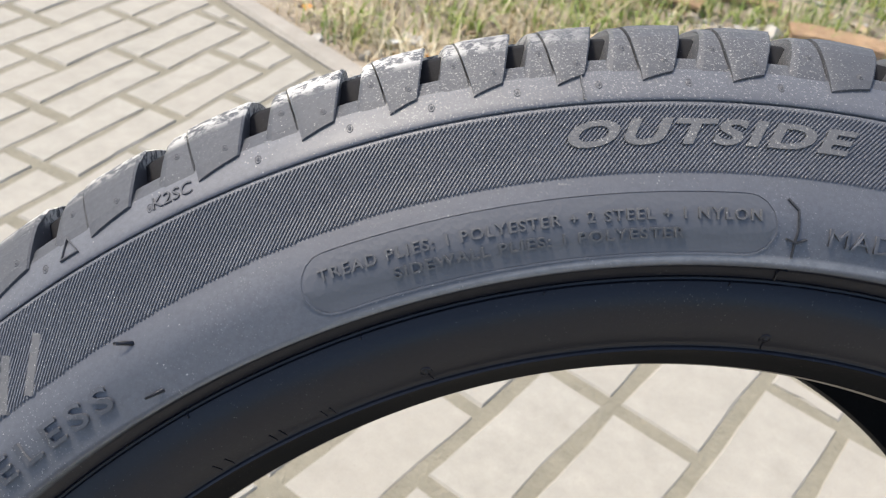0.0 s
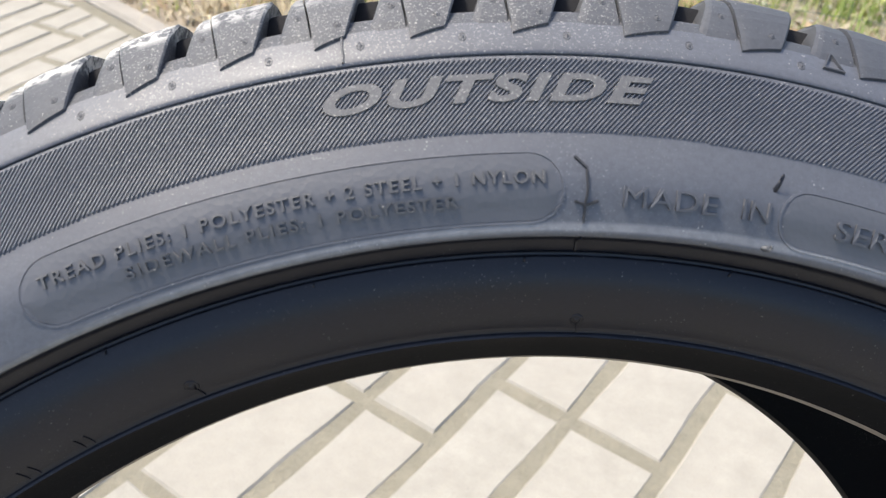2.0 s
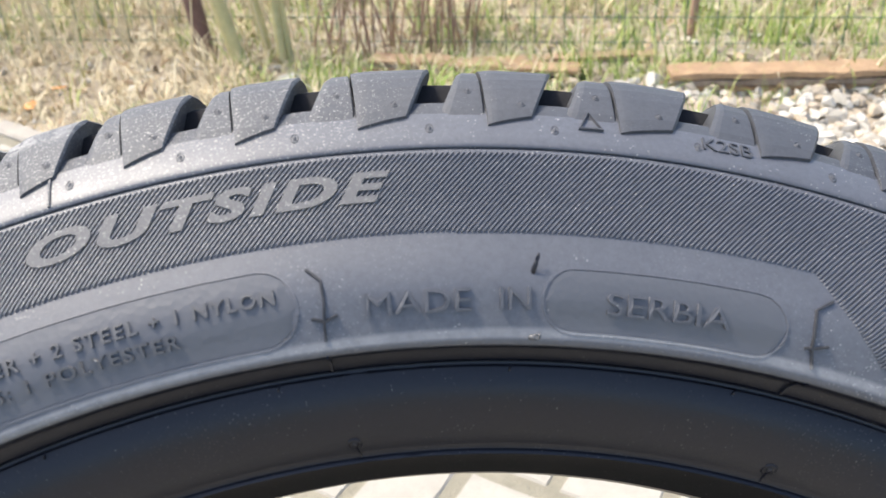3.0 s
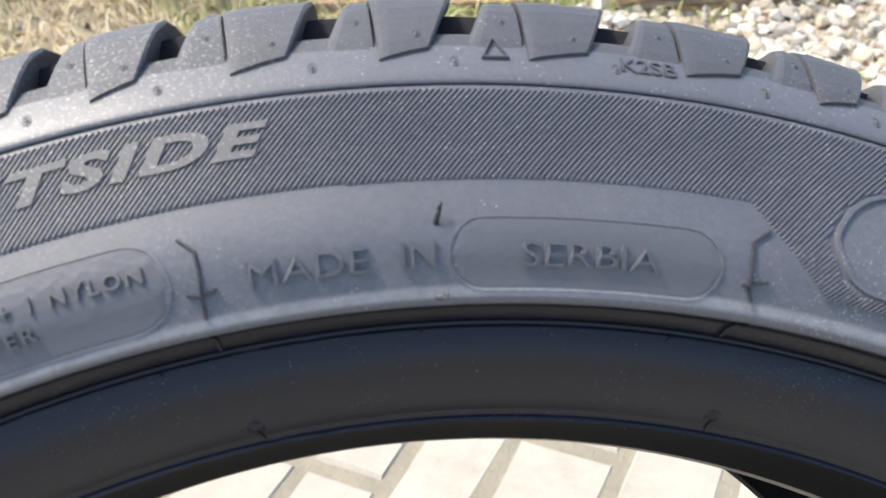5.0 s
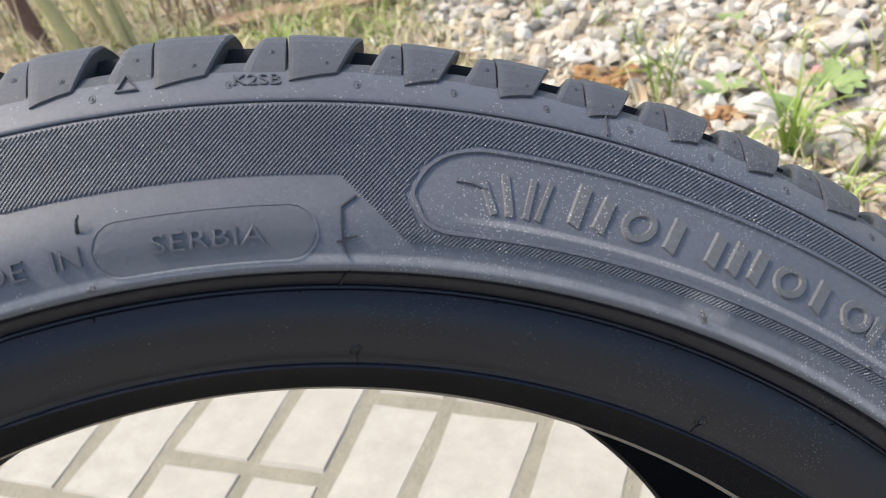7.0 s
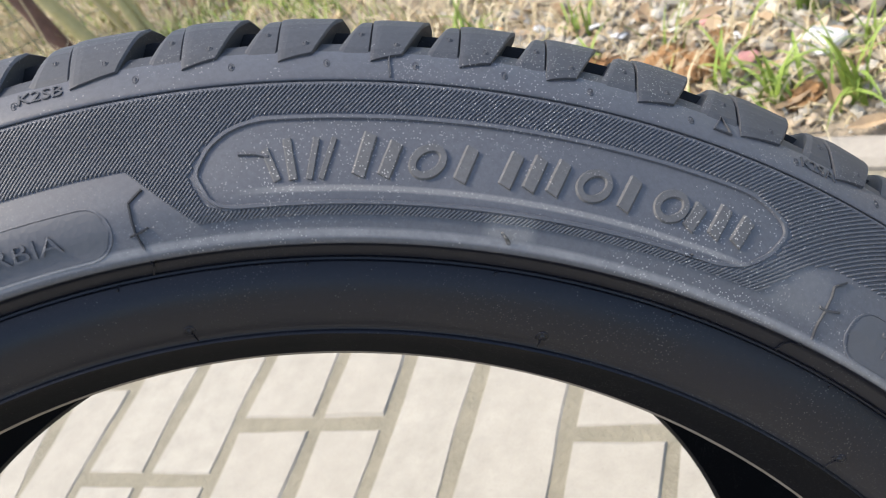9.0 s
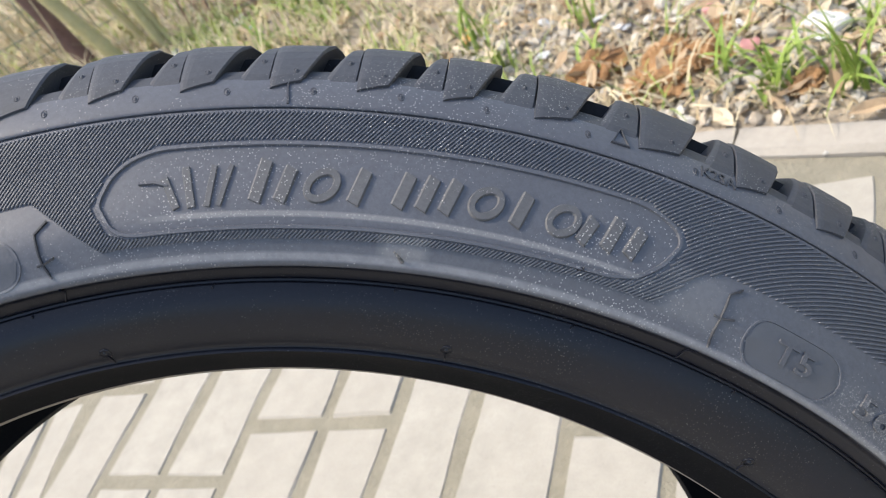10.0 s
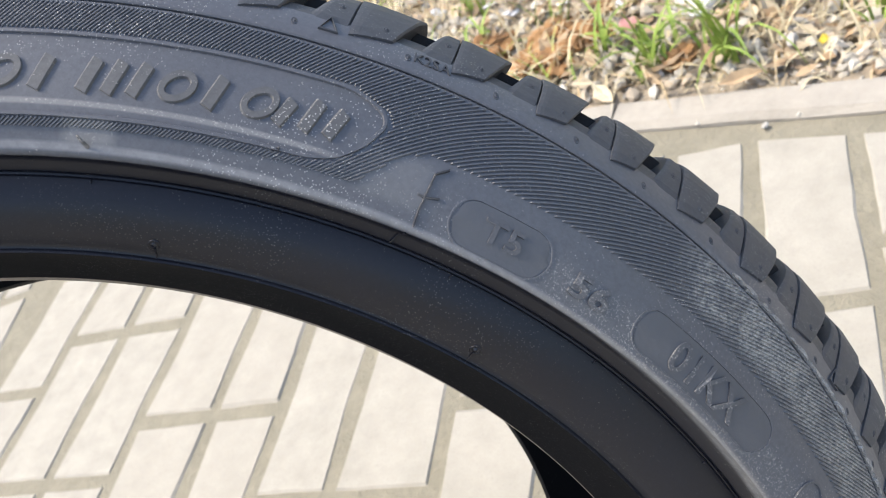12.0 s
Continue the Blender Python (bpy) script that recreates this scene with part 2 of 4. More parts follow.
sweep("bead_toe", NEAR[:4], mat_toe, tyre, "brownish trimmed toe edge of the bead")
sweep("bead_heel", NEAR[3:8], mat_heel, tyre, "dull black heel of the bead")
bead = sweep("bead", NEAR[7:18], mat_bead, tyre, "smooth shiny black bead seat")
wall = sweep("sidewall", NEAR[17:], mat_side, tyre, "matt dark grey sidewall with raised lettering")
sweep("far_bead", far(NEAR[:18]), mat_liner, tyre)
sweep("far_sidewall", far(NEAR[17:]), mat_side, tyre)
sweep("groove_ramp", [NEAR[-1]] + RAMP, mat_tread, tyre, "grey ramps where the cross grooves run out")
sweep("tread_base", FLOOR + far(FLOOR)[::-1][1:] + far(RAMP)[::-1] + [far(NEAR)[-1]], mat_groove_shade, tyre, "groove floor of the tread, groove shade coloured in black")
LINER = [(0.2165, 0.0265), (0.2300, 0.0180), (0.2500, 0.0110), (0.2700, 0.0120), (0.2850, 0.0230), (0.2950, 0.0400), (0.2985, 0.0700), (0.2990, 0.1040)]
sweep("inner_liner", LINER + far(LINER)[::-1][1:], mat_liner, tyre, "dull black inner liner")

# ---------- tread blocks of the near shoulder ----------
CUTS = [-57.6, -52.8, -47.2, -41.5, -35.4, -29.45, -24.65, -20.53, -16.22, -12.2, -7.7, -3.1, 2.5, 7.7, 13.9, 20.0, 24.7, 29.4, 33.8, 38.3, 42.7, 48.1, 54.3, 59.4, 64.5, 69.2, 74.5, 79.9, 85.2]
while CUTS[-1] < 299:
    CUTS.append(CUTS[-1] + (4.5, 5.2, 6.0, 5.0, 4.4)[len(CUTS) % 5])
CUTS[-1] = CUTS[0] + 360


def slanted(r):
    """Degrees by which the cross grooves run on with the radius."""
    return (r - 0.303) * 95 + max(0.0, r - 0.3125) * 120


def lug(name, a0, a1, low0, low1, lift, parent, ramp, slant0, slant1):
    """One tread lug between two turns; its lower edge runs from radius low0 to low1."""
    span = a1 - a0
    stations = [(0.0, -ramp), (0.09, -ramp * 0.35), (0.2, 0.0), (0.4, 0.0), (0.65, 0.0), (0.95, 0.0), (1.0, -0.0005)]
    verts, faces, k = [], [], 0
    for s, dip in stations:
        low = low0 + (low1 - low0) * s
        tops = [low + 0.0002] + [low + (0.3142 - low) * q for q in (0.16, 0.34, 0.52, 0.68, 0.82, 0.92)]
        ring = []
        d, nr, nd = skin(low)
        ring.append((low + nr * -0.002, d + nd * -0.002))
        for i, r in enumerate(tops):
            d, nr, nd = skin(r)
            e = lift + dip - (0.0004 if i == 0 else 0)
            ring.append((r + nr * e, d + nd * e))
        for r, d in ((0.3146, 0.0560), (0.3151, 0.0690), (0.3152, 0.0780)):
            ring.append((r + lift * 0.3 + dip, d))
        ring += [(0.3050, 0.0785), (0.3030, 0.0500), (0.3000, 0.0320)]
        k = len(ring)
        verts += [turned(r, d, a0 + span * s + slanted(r) * (slant0 + (slant1 - slant0) * s)) for r, d in ring]
    n = len(stations)
    faces = [(i * k + j, i * k + (j + 1) % k, (i + 1) * k + (j + 1) % k, (i + 1) * k + j) for i in range(n - 1) for j in range(k)]
    faces += [tuple(range(k))[::-1], tuple((n - 1) * k + j for j in range(k))]
    me = mesh_of(name, verts, faces, mat_tread, False)
    return part(name, me, parent)


rng = random.Random(4)
for a, b in zip(CUTS[:-1], CUTS[1:]):
    w = b - a
    lug("tread_block", a + 0.11 * w, a + 0.425 * w, 0.2990, 0.2990, 0.0003, tyre, 0.0006, 0.9, 0.05)
    lug("tread_block", a + 0.435 * w, a + 0.865 * w, 0.2968, 0.2988, 0.0011, tyre, 0.0003, 0.05, 0.9)

# middle ribs and the far shoulder
verts, faces = [], []
for row, (d0, d1, step, skew) in enumerate(((0.084, 0.100, 4.1, 3.0), (0.108, 0.124, 4.1, 3.0), (0.130, 0.172, 4.9, 1.5))):
    count = round(360 / step)
    for i in range(count):
        a0, a1 = 360 * i / count, 360 * (i + 0.86) / count
        base = len(verts)
        for a in (a0, (a0 + a1) / 2, a1):
            for d, s in ((d0, 0), (d1, skew)):
                top = 0.3158 if d < 0.15 else 0.3120
                verts += [turned(0.3050, d, a + s), turned(top, d, a + s)]
        for j in (0, 4):
            q = base + j
            faces += [(q + 1, q + 3, q + 7, q + 5), (q, q + 1, q + 5, q + 4), (q + 2, q + 6, q + 7, q + 3)]
        faces += [(base, base + 2, base + 3, base + 1), (base + 8, base + 9, base + 11, base + 10)]
part("tread_ribs", mesh_of("tread_ribs", verts, faces, mat_tread, False), tyre)["kind"] = "stuff"


# ---------- raised work on the sidewall ----------


def ridge(line, width, height, closed=False, bury=0.0004):
    """Vertices and faces of a raised line along (radius, turn) points on the skin."""
    verts, faces, n = [], [], len(line)
    for i, (r, a) in enumerate(line):
        r0, a0 = line[(i - 1) % n] if closed or i else line[i]
        r1, a1 = line[(i + 1) % n] if closed or i < n - 1 else line[i]
        tx, ty = radians(a1 - a0) * r, r1 - r0
        ln = math.hypot(tx, ty) or 1.0
        nx, ny = -ty / ln, tx / ln
        for off, up in ((-0.5, -bury), (-0.32, height), (0.32, height), (0.5, -bury)):
            rr = r + ny * width * off
            verts.append(on_skin(rr, a + math.degrees(nx * width * off / r), up))
    m = n if closed else n - 1
    faces = [(i * 4 + j, i * 4 + j + 1, ((i + 1) % n) * 4 + j + 1, ((i + 1) % n) * 4 + j) for i in range(m) for j in range(3)]
    if not closed:
        faces += [(0, 1, 2, 3), tuple((n - 1) * 4 + j for j in (3, 2, 1, 0))]
    return verts, faces


def ridge_part(name, line, width, height, closed=False, material=None, label="", parent=None):
    v, f = ridge(line, width, height, closed)
    return part(name, mesh_of(name, v, f, material or mat_side, False), parent or wall, label)


def pill(a0, a1, r0, r1, n=9):
    """A rounded outline, as (radius, turn) points."""
    rm, h = (r0 + r1) / 2, (r1 - r0) / 2
    w = math.degrees(h / rm)
    line = []
    for k in range(n + 1):
        q = math.pi / 2 - math.pi * k / n
        line.append((rm + h * math.sin(q), a1 - w + w * math.cos(q)))
    steps = max(2, int((a1 - a0) / 0.8))
    line += [(r0, a1 - w - (a1 - a0 - 2 * w) * k / steps) for k in range(1, steps)]
    for k in range(n + 1):
        q = -math.pi / 2 - math.pi * k / n
        line.append((rm + h * math.sin(q), a0 + w + w * math.cos(q)))
    line += [(r1, a0 + w + (a1 - a0 - 2 * w) * k / steps) for k in range(1, steps)]
    return line


def grained(name, a0, a1, r0, r1, lift=0.00016):
    """The grained field inside a rounded outline."""
    rm, h = (r0 + r1) / 2, (r1 - r0) / 2
    w = math.degrees(h / rm)
    na, nr = max(12, int((a1 - a0) / 0.35)), 8
    verts = []
    for i in range(na + 1):
        a = a0 + (a1 - a0) * i / na
        off = max(0.0, (a0 + w - a) / w, (a - a1 + w) / w)
        half = h * math.sqrt(max(0.0, 1 - min(1.0, off) ** 2))
        verts += [on_skin(rm + half * (2 * j / nr - 1), a, lift) for j in range(nr + 1)]
    faces = [(i * (nr + 1) + j, i * (nr + 1) + j + 1, (i + 1) * (nr + 1) + j + 1, (i + 1) * (nr + 1) + j) for i in range(na) for j in range(nr)]
    return part(name, mesh_of(name, verts, faces, mat_grain), wall)


def lettering(name, text, a0, a1, r0, r1, lift, slope=0.0, weight=0.0, material=None, label="", gap=1.0):
    """Raised letters wrapped along the wall between two turns and two radii."""
    cu = bpy.data.curves.new("letters", "FONT")
    cu.body, cu.size, cu.extrude, cu.shear, cu.offset, cu.space_character, cu.resolution_u = text, 1.0, 0.5, slope, weight, gap, 4
    holder = new("letters", cu)
    me = bpy.data.meshes.new_from_object(holder.evaluated_get(bpy.context.evaluated_depsgraph_get()))
    bpy.data.objects.remove(holder)
    bpy.data.curves.remove(cu)
    xs, ys = [v.co.x for v in me.vertices], [v.co.y for v in me.vertices]
    x0, x1, y0, y1 = min(xs), max(xs), min(ys), max(ys)
    for v in me.vertices:
        r = r0 + (v.co.y - y0) / (y1 - y0) * (r1 - r0)
        v.co = on_skin(r, a0 + (v.co.x - x0) / (x1 - x0) * (a1 - a0), lift if v.co.z > 0 else -0.0004)
    me.materials.clear()
    me.materials.append(material or mat_letter)
    me.name = name
    return part(name, me, wall, label)


# the edge of the smooth lower field, below the fine ribbing
LOW_A = [-60, -43, -31, -23, 18.6, 21.9, 52.6, 54.8, 56.2, 120]
LOW_R = [0.2720, 0.2735, 0.2757, 0.2764, 0.2760, 0.2617, 0.2621, 0.2718, 0.2748, 0.2752]
LOGO_L = ([0.2655, 0.2668, 0.2735, 0.2790, 0.2825, 0.2842], [23.6, 22.8, 22.1, 22.9, 24.0, 25.4])
LOGO_R = ([0.2655, 0.2668, 0.2720, 0.2780, 0.2815, 0.2842], [50.0, 51.3, 52.8, 53.7, 53.4, 51.6])


def ribbed(r, a):
    aa = (a + 180) % 360 - 180
    if r < float(np.interp(aa, LOW_A, LOW_R)) + 0.0005 or r > 0.2921:
        return False
    if 0.2650 < r < 0.2850:
        return not float(np.interp(r, *LOGO_L)) - 0.28 < aa < float(np.interp(r, *LOGO_R)) + 0.28
    return True


# the fine ribbing: one rising curve, repeated along the radius, flatter past the maker's field
RIB_T = np.arange(-200.0, 200.5, 0.5)
RIB_PHI = np.radians(np.interp(RIB_T, [46, 52, 58, 64, 82, 130], [43, 38, 28, 21, 18, 43]))
RIB_R = np.concatenate([[0.0], np.cumsum(np.tan(RIB_PHI[1:]) * 0.278 * math.radians(0.5))])
verts, faces = [], []
STEP = 0.00103
for i in range(int((RIB_R[-1] - RIB_R[0]) / STEP)):
    c0 = 0.2624 - STEP * i
    run = []
    for j in range(129):
        r = 0.26115 + 0.00025 * j
        a = float(np.interp(r - c0, RIB_R, RIB_T))
        live = -180 < a <= 180 and ribbed(r, a)
        if live:
            run.append((r, a))
        if run and (not live or j == 128):
            if len(run) > 3:
                run = run[:1] + run[1:-1:6] + run[-2:]
                base, n = len(verts), len(run)
                for k, (rr, aa) in enumerate(run):
                    phi = float(np.interp(aa, RIB_T, RIB_PHI))
                    h = 0.00056 if 0 < k < n - 1 else 0.0
                    for off, up in ((-0.00034, -0.0002), (-0.00014, h), (0.00012, h), (0.00032, -0.0002)):
                        verts.append(on_skin(rr - off * math.cos(phi), aa + math.degrees(off * math.sin(phi) / rr), up))
                faces += [(base + 4 * k + m, base + 4 * k + m + 1, base + 4 * k + m + 5, base + 4 * k + m + 4) for k in range(n - 1) for m in range(3)]
            run = []
part("fine_ribbing", mesh_of("fine_ribbing", verts, faces, mat_rib, False), wall)["kind"] = "stuff"

# lettering that can be read
lettering("lettering", "OUTSIDE", -14.4, 0.5, 0.2826, 0.2885, 0.0009, 0.30, 0.036, mat_dusty, "raised italic word on ribbing", 1.15)
lettering("lettering", "TREAD PLIES: 1 POLYESTER + 2 STEEL + 1 NYLON", -28.1, -4.7, 0.2669, 0.2695, 0.0008, 0.0, 0.012, mat_dusty, "", 1.2)
lettering("lettering", "SIDEWALL PLIES: 1 POLYESTER", -24.3, -8.8, 0.2625, 0.2651, 0.0008, 0.0, 0.012, mat_dusty, "", 1.2)
lettering("lettering", "MADE", -1.0, 3.5, 0.2625, 0.2668, 0.0008)
lettering("lettering", "IN", 4.75, 6.1, 0.2627, 0.2669, 0.0008)
lettering("lettering", "SERBIA", 9.4, 14.9, 0.2624, 0.2667, 0.0008)
lettering("lettering", "T5", 60.4, 62.9, 0.2615, 0.2674, 0.0008, 0.0, 0.01)
lettering("lettering", "56", 66.5, 69.2, 0.2602, 0.2668, 0.0008, 0.0, 0.02)
lettering("lettering", "01KX", 74.3, 80.5, 0.2598, 0.2687, 0.0008, 0.0, 0.01)
lettering("lettering", "TUBELESS", -54.2, -40.5, 0.2615, 0.2676, 0.0009, 0.0, 0.015, None, "", 1.3)
lettering("lettering", "K2SC", -35.4, -33.25, 0.2957, 0.2981, 0.0004, 0.0, 0.0, mat_tread)
lettering("lettering", "K2SB", 13.95, 16.15, 0.2963, 0.2987, 0.0004, 0.0, 0.0, mat_tread)
lettering("lettering", "K2SA", 54.4, 56.45, 0.2962, 0.2985, 0.0004, 0.0, 0.0, mat_tread)

# rounded fields round the words
for a0, a1, r0, r1 in ((-29.2, -3.8, 0.2586, 0.2731), (6.6, 17.5, 0.2582, 0.2707), (58.4, 64.9, 0.2573, 0.2704), (71.2, 83.6, 0.2582, 0.2708)):
    ridge_part("field_outline", pill(a0, a1, r0, r1), 0.0007, 0.00024, True)
    grained("grained_field", a0 + 0.12, a1 - 0.12, r0 + 0.0004, r1 - 0.0004)

# the maker's field, its mark and name as plain bars
outline = []
for k in range(13):
    r = 0.2655 + (0.2842 - 0.2655) * k / 12
    outline.append((r, float(np.interp(r, *LOGO_L))))
top = [(0.2842, 25.4 + (51.6 - 25.4) * k / 30) for k in range(1, 30)]
right = [(0.2842 - (0.2842 - 0.2655) * k / 12, float(np.interp(0.2842 - (0.2842 - 0.2655) * k / 12, *LOGO_R))) for k in range(13)]
bottom = [(0.2655, 50.0 - (50.0 - 23.6) * k / 30) for k in range(1, 30)]
loop = outline + top + right + bottom
for _ in range(3):
    loop = [((p[0] * (1 - q) + n[0] * q), (p[1] * (1 - q) + n[1] * q)) for p, n in zip(loop, loop[1:] + loop[:1]) for q in (0.25, 0.75)] if _ < 1 else [((a[0] + 2 * b[0] + c[0]) / 4, (a[1] + 2 * b[1] + c[1]) / 4) for a, b, c in zip(loop[-1:] + loop[:-1], loop, loop[1:] + loop[:1])]
ridge_part("field_rim", loop, 0.0012, 0.0007, True)


def bar(name, a, r0, r1, wide, lean, lift=0.0006, material=None):
    """A plain raised bar: its foot at turn a, leaning on by lean degrees."""
    line = [(r0 + (r1 - r0) * k / 4, a + lean * k / 4) for k in range(5)]
    return ridge_part(name, line, radians(wide) * r0, lift, False, material or mat_dusty)


def oval(a, r, half_a, half_r, lean):
    """A plain raised oval leaning with the turn."""
    line = [(r + half_r * math.sin(0.2618 * k), a + half_a * math.cos(0.2618 * k) + lean * math.sin(0.2618 * k)) for k in range(24)]
    return ridge_part("name_oval", line, 0.0023, 0.0007, True, mat_dusty)


for a, top in ((30.45, 0.2803), (31.75, 0.2786), (35.65, 0.2786), (38.0, 0.2786), (39.25, 0.2786), (40.5, 0.2786), (44.35, 0.2786), (48.0, 0.2770), (49.45, 0.2786), (50.75, 0.2778)):
    bar("name_bar", a - 0.05, 0.2712, top, 0.86, 0.75, 0.0007)
for a in (34.0, 42.75, 47.0):
    oval(a, 0.2749, 0.75, 0.0031, 0.3)
ridge_part("mark_bar", [(0.2769, 24.4), (0.2768, 25.2), (0.2758, 25.9)], 0.0009, 0.0008, False, mat_letter)
for a, r1, wide, lean in ((26.3, 0.2775, 0.5, -0.55), (27.1, 0.2795, 0.55, -0.2), (27.9, 0.2795, 0.42, 0.5), (28.5, 0.2795, 0.36, 0.8)):
    bar("mark_bar", a, 0.2706, r1, wide, lean)
for a, lean in ((-48.0, 1.0), (-46.2, 1.2), (-44.5, 1.5)):
    bar("name_bar", a, 0.2745, 0.2850, 0.75, lean)
for a, r in ((-39.5, 0.2290), (-38.6, 0.2290), (-35.4, 0.2289), (-34.7, 0.2289), (-31.8, 0.2289), (-31.2, 0.2289)):
    bar("size_mark", a, r, r + 0.0034, 0.12, 0.0, 0.0003, mat_bead)

ring = [360 * k / 300 for k in range(300)]
ridge_part("heel_line", [(0.2279, a) for a in ring], 0.0008, 0.0006, True, mat_bead, "thin raised line round the bead heel", bead)
ridge_part("bead_line", [(0.2499, a) for a in ring], 0.0006, 0.0004, True, mat_bead, "", bead)
ridge_part("bead_line", [(0.2490, a) for a in ring], 0.0004, 0.0003, True, mat_bead, "", bead)

ridge_part("round_mark", [(0.2656 + 0.0052 * math.sin(0.2618 * k), 88.9 + 1.1 * math.cos(0.2618 * k)) for k in range(24)], 0.0009, 0.0006, True, mat_letter)

# wear marks, seams, vents and mould hairs
for a, r in ((-40.2, 0.2960), (9.1, 0.2972), (49.7, 0.2964), (87.0, 0.2965)):
    ridge_part("wear_triangle", [(r, a - 0.48), (r, a + 0.48), (r + 0.0042, a)], 0.0008, 0.0007, True, mat_tread)
for a in (-13.3, 32.2):
    ridge_part("mould_seam", [(0.2936 + 0.0016 * k, a + 0.02 * (k % 2)) for k in range(6)], 0.0007, 0.0005, False, mat_tread)
for line, w in (([(0.2722, -3.3), (0.2700, -2.75), (0.2660, -2.7), (0.2626, -2.8), (0.2585, -2.85)], 0.0006), ([(0.2632, -3.3), (0.2624, -2.75), (0.2634, -2.2)], 0.0007),
                ([(0.2722, 19.4), (0.2698, 18.65), (0.2660, 18.65), (0.2625, 18.7), (0.2585, 18.95)], 0.0006), ([(0.2622, 18.4), (0.2626, 18.8), (0.2636, 19.4)], 0.0007),
                ([(0.2738, 57.6), (0.2716, 56.9), (0.2660, 56.7), (0.2620, 56.65), (0.2575, 56.7)], 0.0006), ([(0.2656, 56.3), (0.2654, 56.7), (0.2664, 57.5)], 0.0007),
                ([(0.2553, -2.9), (0.2497, -2.9)], 0.0006), ([(0.2553, 19.1), (0.2497, 18.7)], 0.0006), ([(0.2553, 56.5), (0.2497, 56.2)], 0.0006)):
    fine = []
    for (r0, a0), (r1, a1) in zip(line[:-1], line[1:]):
        n = max(1, int(abs(r1 - r0) / 0.0005))
        fine += [(r0 + (r1 - r0) * k / n, a0 + (a1 - a0) * k / n) for k in range(n)]
    ridge_part("mould_flash", fine + line[-1:], w, 0.0006, False, mat_bead if line[0][0] < 0.2560 else mat_flash)


def hair(r, a, run, rise, label=""):
    """A thin rubber hair left by a vent, standing off the wall."""
    verts, faces = [], []
    for k in range(6):
        q = k / 5
        cx, up = (r + run[0] * q), 0.0002 + rise * math.sin(q * 1.9)
        ca = a + run[1] * q
        rad = 0.00055 * (1 - 0.4 * q)
        for m in range(5):
            w = 2 * math.pi * m / 5
            verts.append(on_skin(cx + rad * math.cos(w), ca + math.degrees(rad * math.sin(w) / r), up + rad * 0.5 * math.sin(w + 1)))
    faces = [(k * 5 + m, k * 5 + (m + 1) % 5, k * 5 + 5 + (m + 1) % 5, k * 5 + 5 + m) for k in range(5) for m in range(5)]
    faces.append(tuple(25 + m for m in range(5)))
    return part("vent_hair", mesh_of("vent_hair", verts, faces, mat_bead), tyre, label)


hair(0.2698, 6.2, (0.0024, 0.2), 0.0018)
hair(0.2572, 6.1, (0.0006, 0.35), 0.0012)
hair(0.2719, -38.3, (0.0012, -0.75), 0.0018)
hair(0.2590, -38.0, (0.0004, -0.9), 0.0012)
hair(0.2582, 38.5, (0.0024, -0.5), 0.0016)
hair(0.2650, 48.2, (0.0005, 0.2), 0.0006)


# a vent pip: a low button in a fine ring
PIP = [(0.0013, -0.0003), (0.0012, 0.00015), (0.0010, 0.0002), (0.0009, -0.0001), (0.0007, -0.0001), (0.0005, 0.0003), (0.0, 0.0004)]


def pips(name, spots, size=1.0, material=None):
    verts, faces = [], []
    for r, a, up in spots:
        base = len(verts)
        for rad, h in PIP[:-1]:
            for m in range(8):
                w = 2 * math.pi * m / 8
                verts.append(on_skin(r + rad * size * math.cos(w), a + math.degrees(rad * size * math.sin(w) / r), up + h * size))
        k = len(PIP) - 1
        verts.append(on_skin(r, a, up + 0.0004 * size))
        faces += [(base + i * 8 + m, base + i * 8 + (m + 1) % 8, base + i * 8 + 8 + (m + 1) % 8, base + i * 8 + 8 + m) for i in range(k - 1) for m in range(8)]
        faces += [(base + (k - 1) * 8 + m, base + (k - 1) * 8 + (m + 1) % 8, base + k * 8) for m in range(8)]
    return part(name, mesh_of(name, verts, faces, material or mat_tread), tyre)


for a, b in zip(CUTS[:-1], CUTS[1:]):
    w = b - a
    if -60 < a < 105:
        pips("vent_pip", [(0.3062, a + 0.28 * w + slanted(0.3062) * 0.5, 0.0003)], 0.75)
        pips("vent_pip", [(0.3018, a + 0.72 * w, 0.0011)], 0.75)
        pips("vent_pip", [(0.2966, a + 0.07 * w - 0.6, 0.0)], 0.75)
for a in (-46.7, -24.6, -2.4, 19.8, 42.4, 64.6, 87.0):
    pips("vent_pip", [(0.2328, a, 0.0)], 1.4, mat_bead)
    ridge_part("mould_flash", [(0.2318, a + 0.05), (0.2300, a + 0.12), (0.2286, a + 0.2)], 0.0005, 0.0004, False, mat_bead)
for a in range(-50, 100, 11):
    ridge_part("mould_flash", [(0.2492, a + 0.6), (0.2484, a + 0.5), (0.2478, a + 0.45)], 0.0006, 0.0005, False, mat_bead)

# the torn, scuffed lip beside the shoulder
g = random.Random(5)
line = [(0.2932 + 0.0007 * noise.noise((k * 0.21, 2.0, 0.0)), 76.3 + 0.2 * k) for k in range(160)]
v, f = ridge(line, 0.0014, 0.0009, False)
v = [(x + g.uniform(-0.0002, 0.0002), y + g.uniform(-0.0003, 0.0002), z + g.uniform(-0.0002, 0.0002)) for x, y, z in v]
mat_scuff = plain("scuffed_rubber", (0.06, 0.06, 0.06), (0.50, 0.48, 0.44), 260, 0.85, 0.6, 0.001)
part("scuffed_lip", mesh_of("scuffed_lip", v, f, mat_scuff, False), tyre, "whitish torn rubber lip")


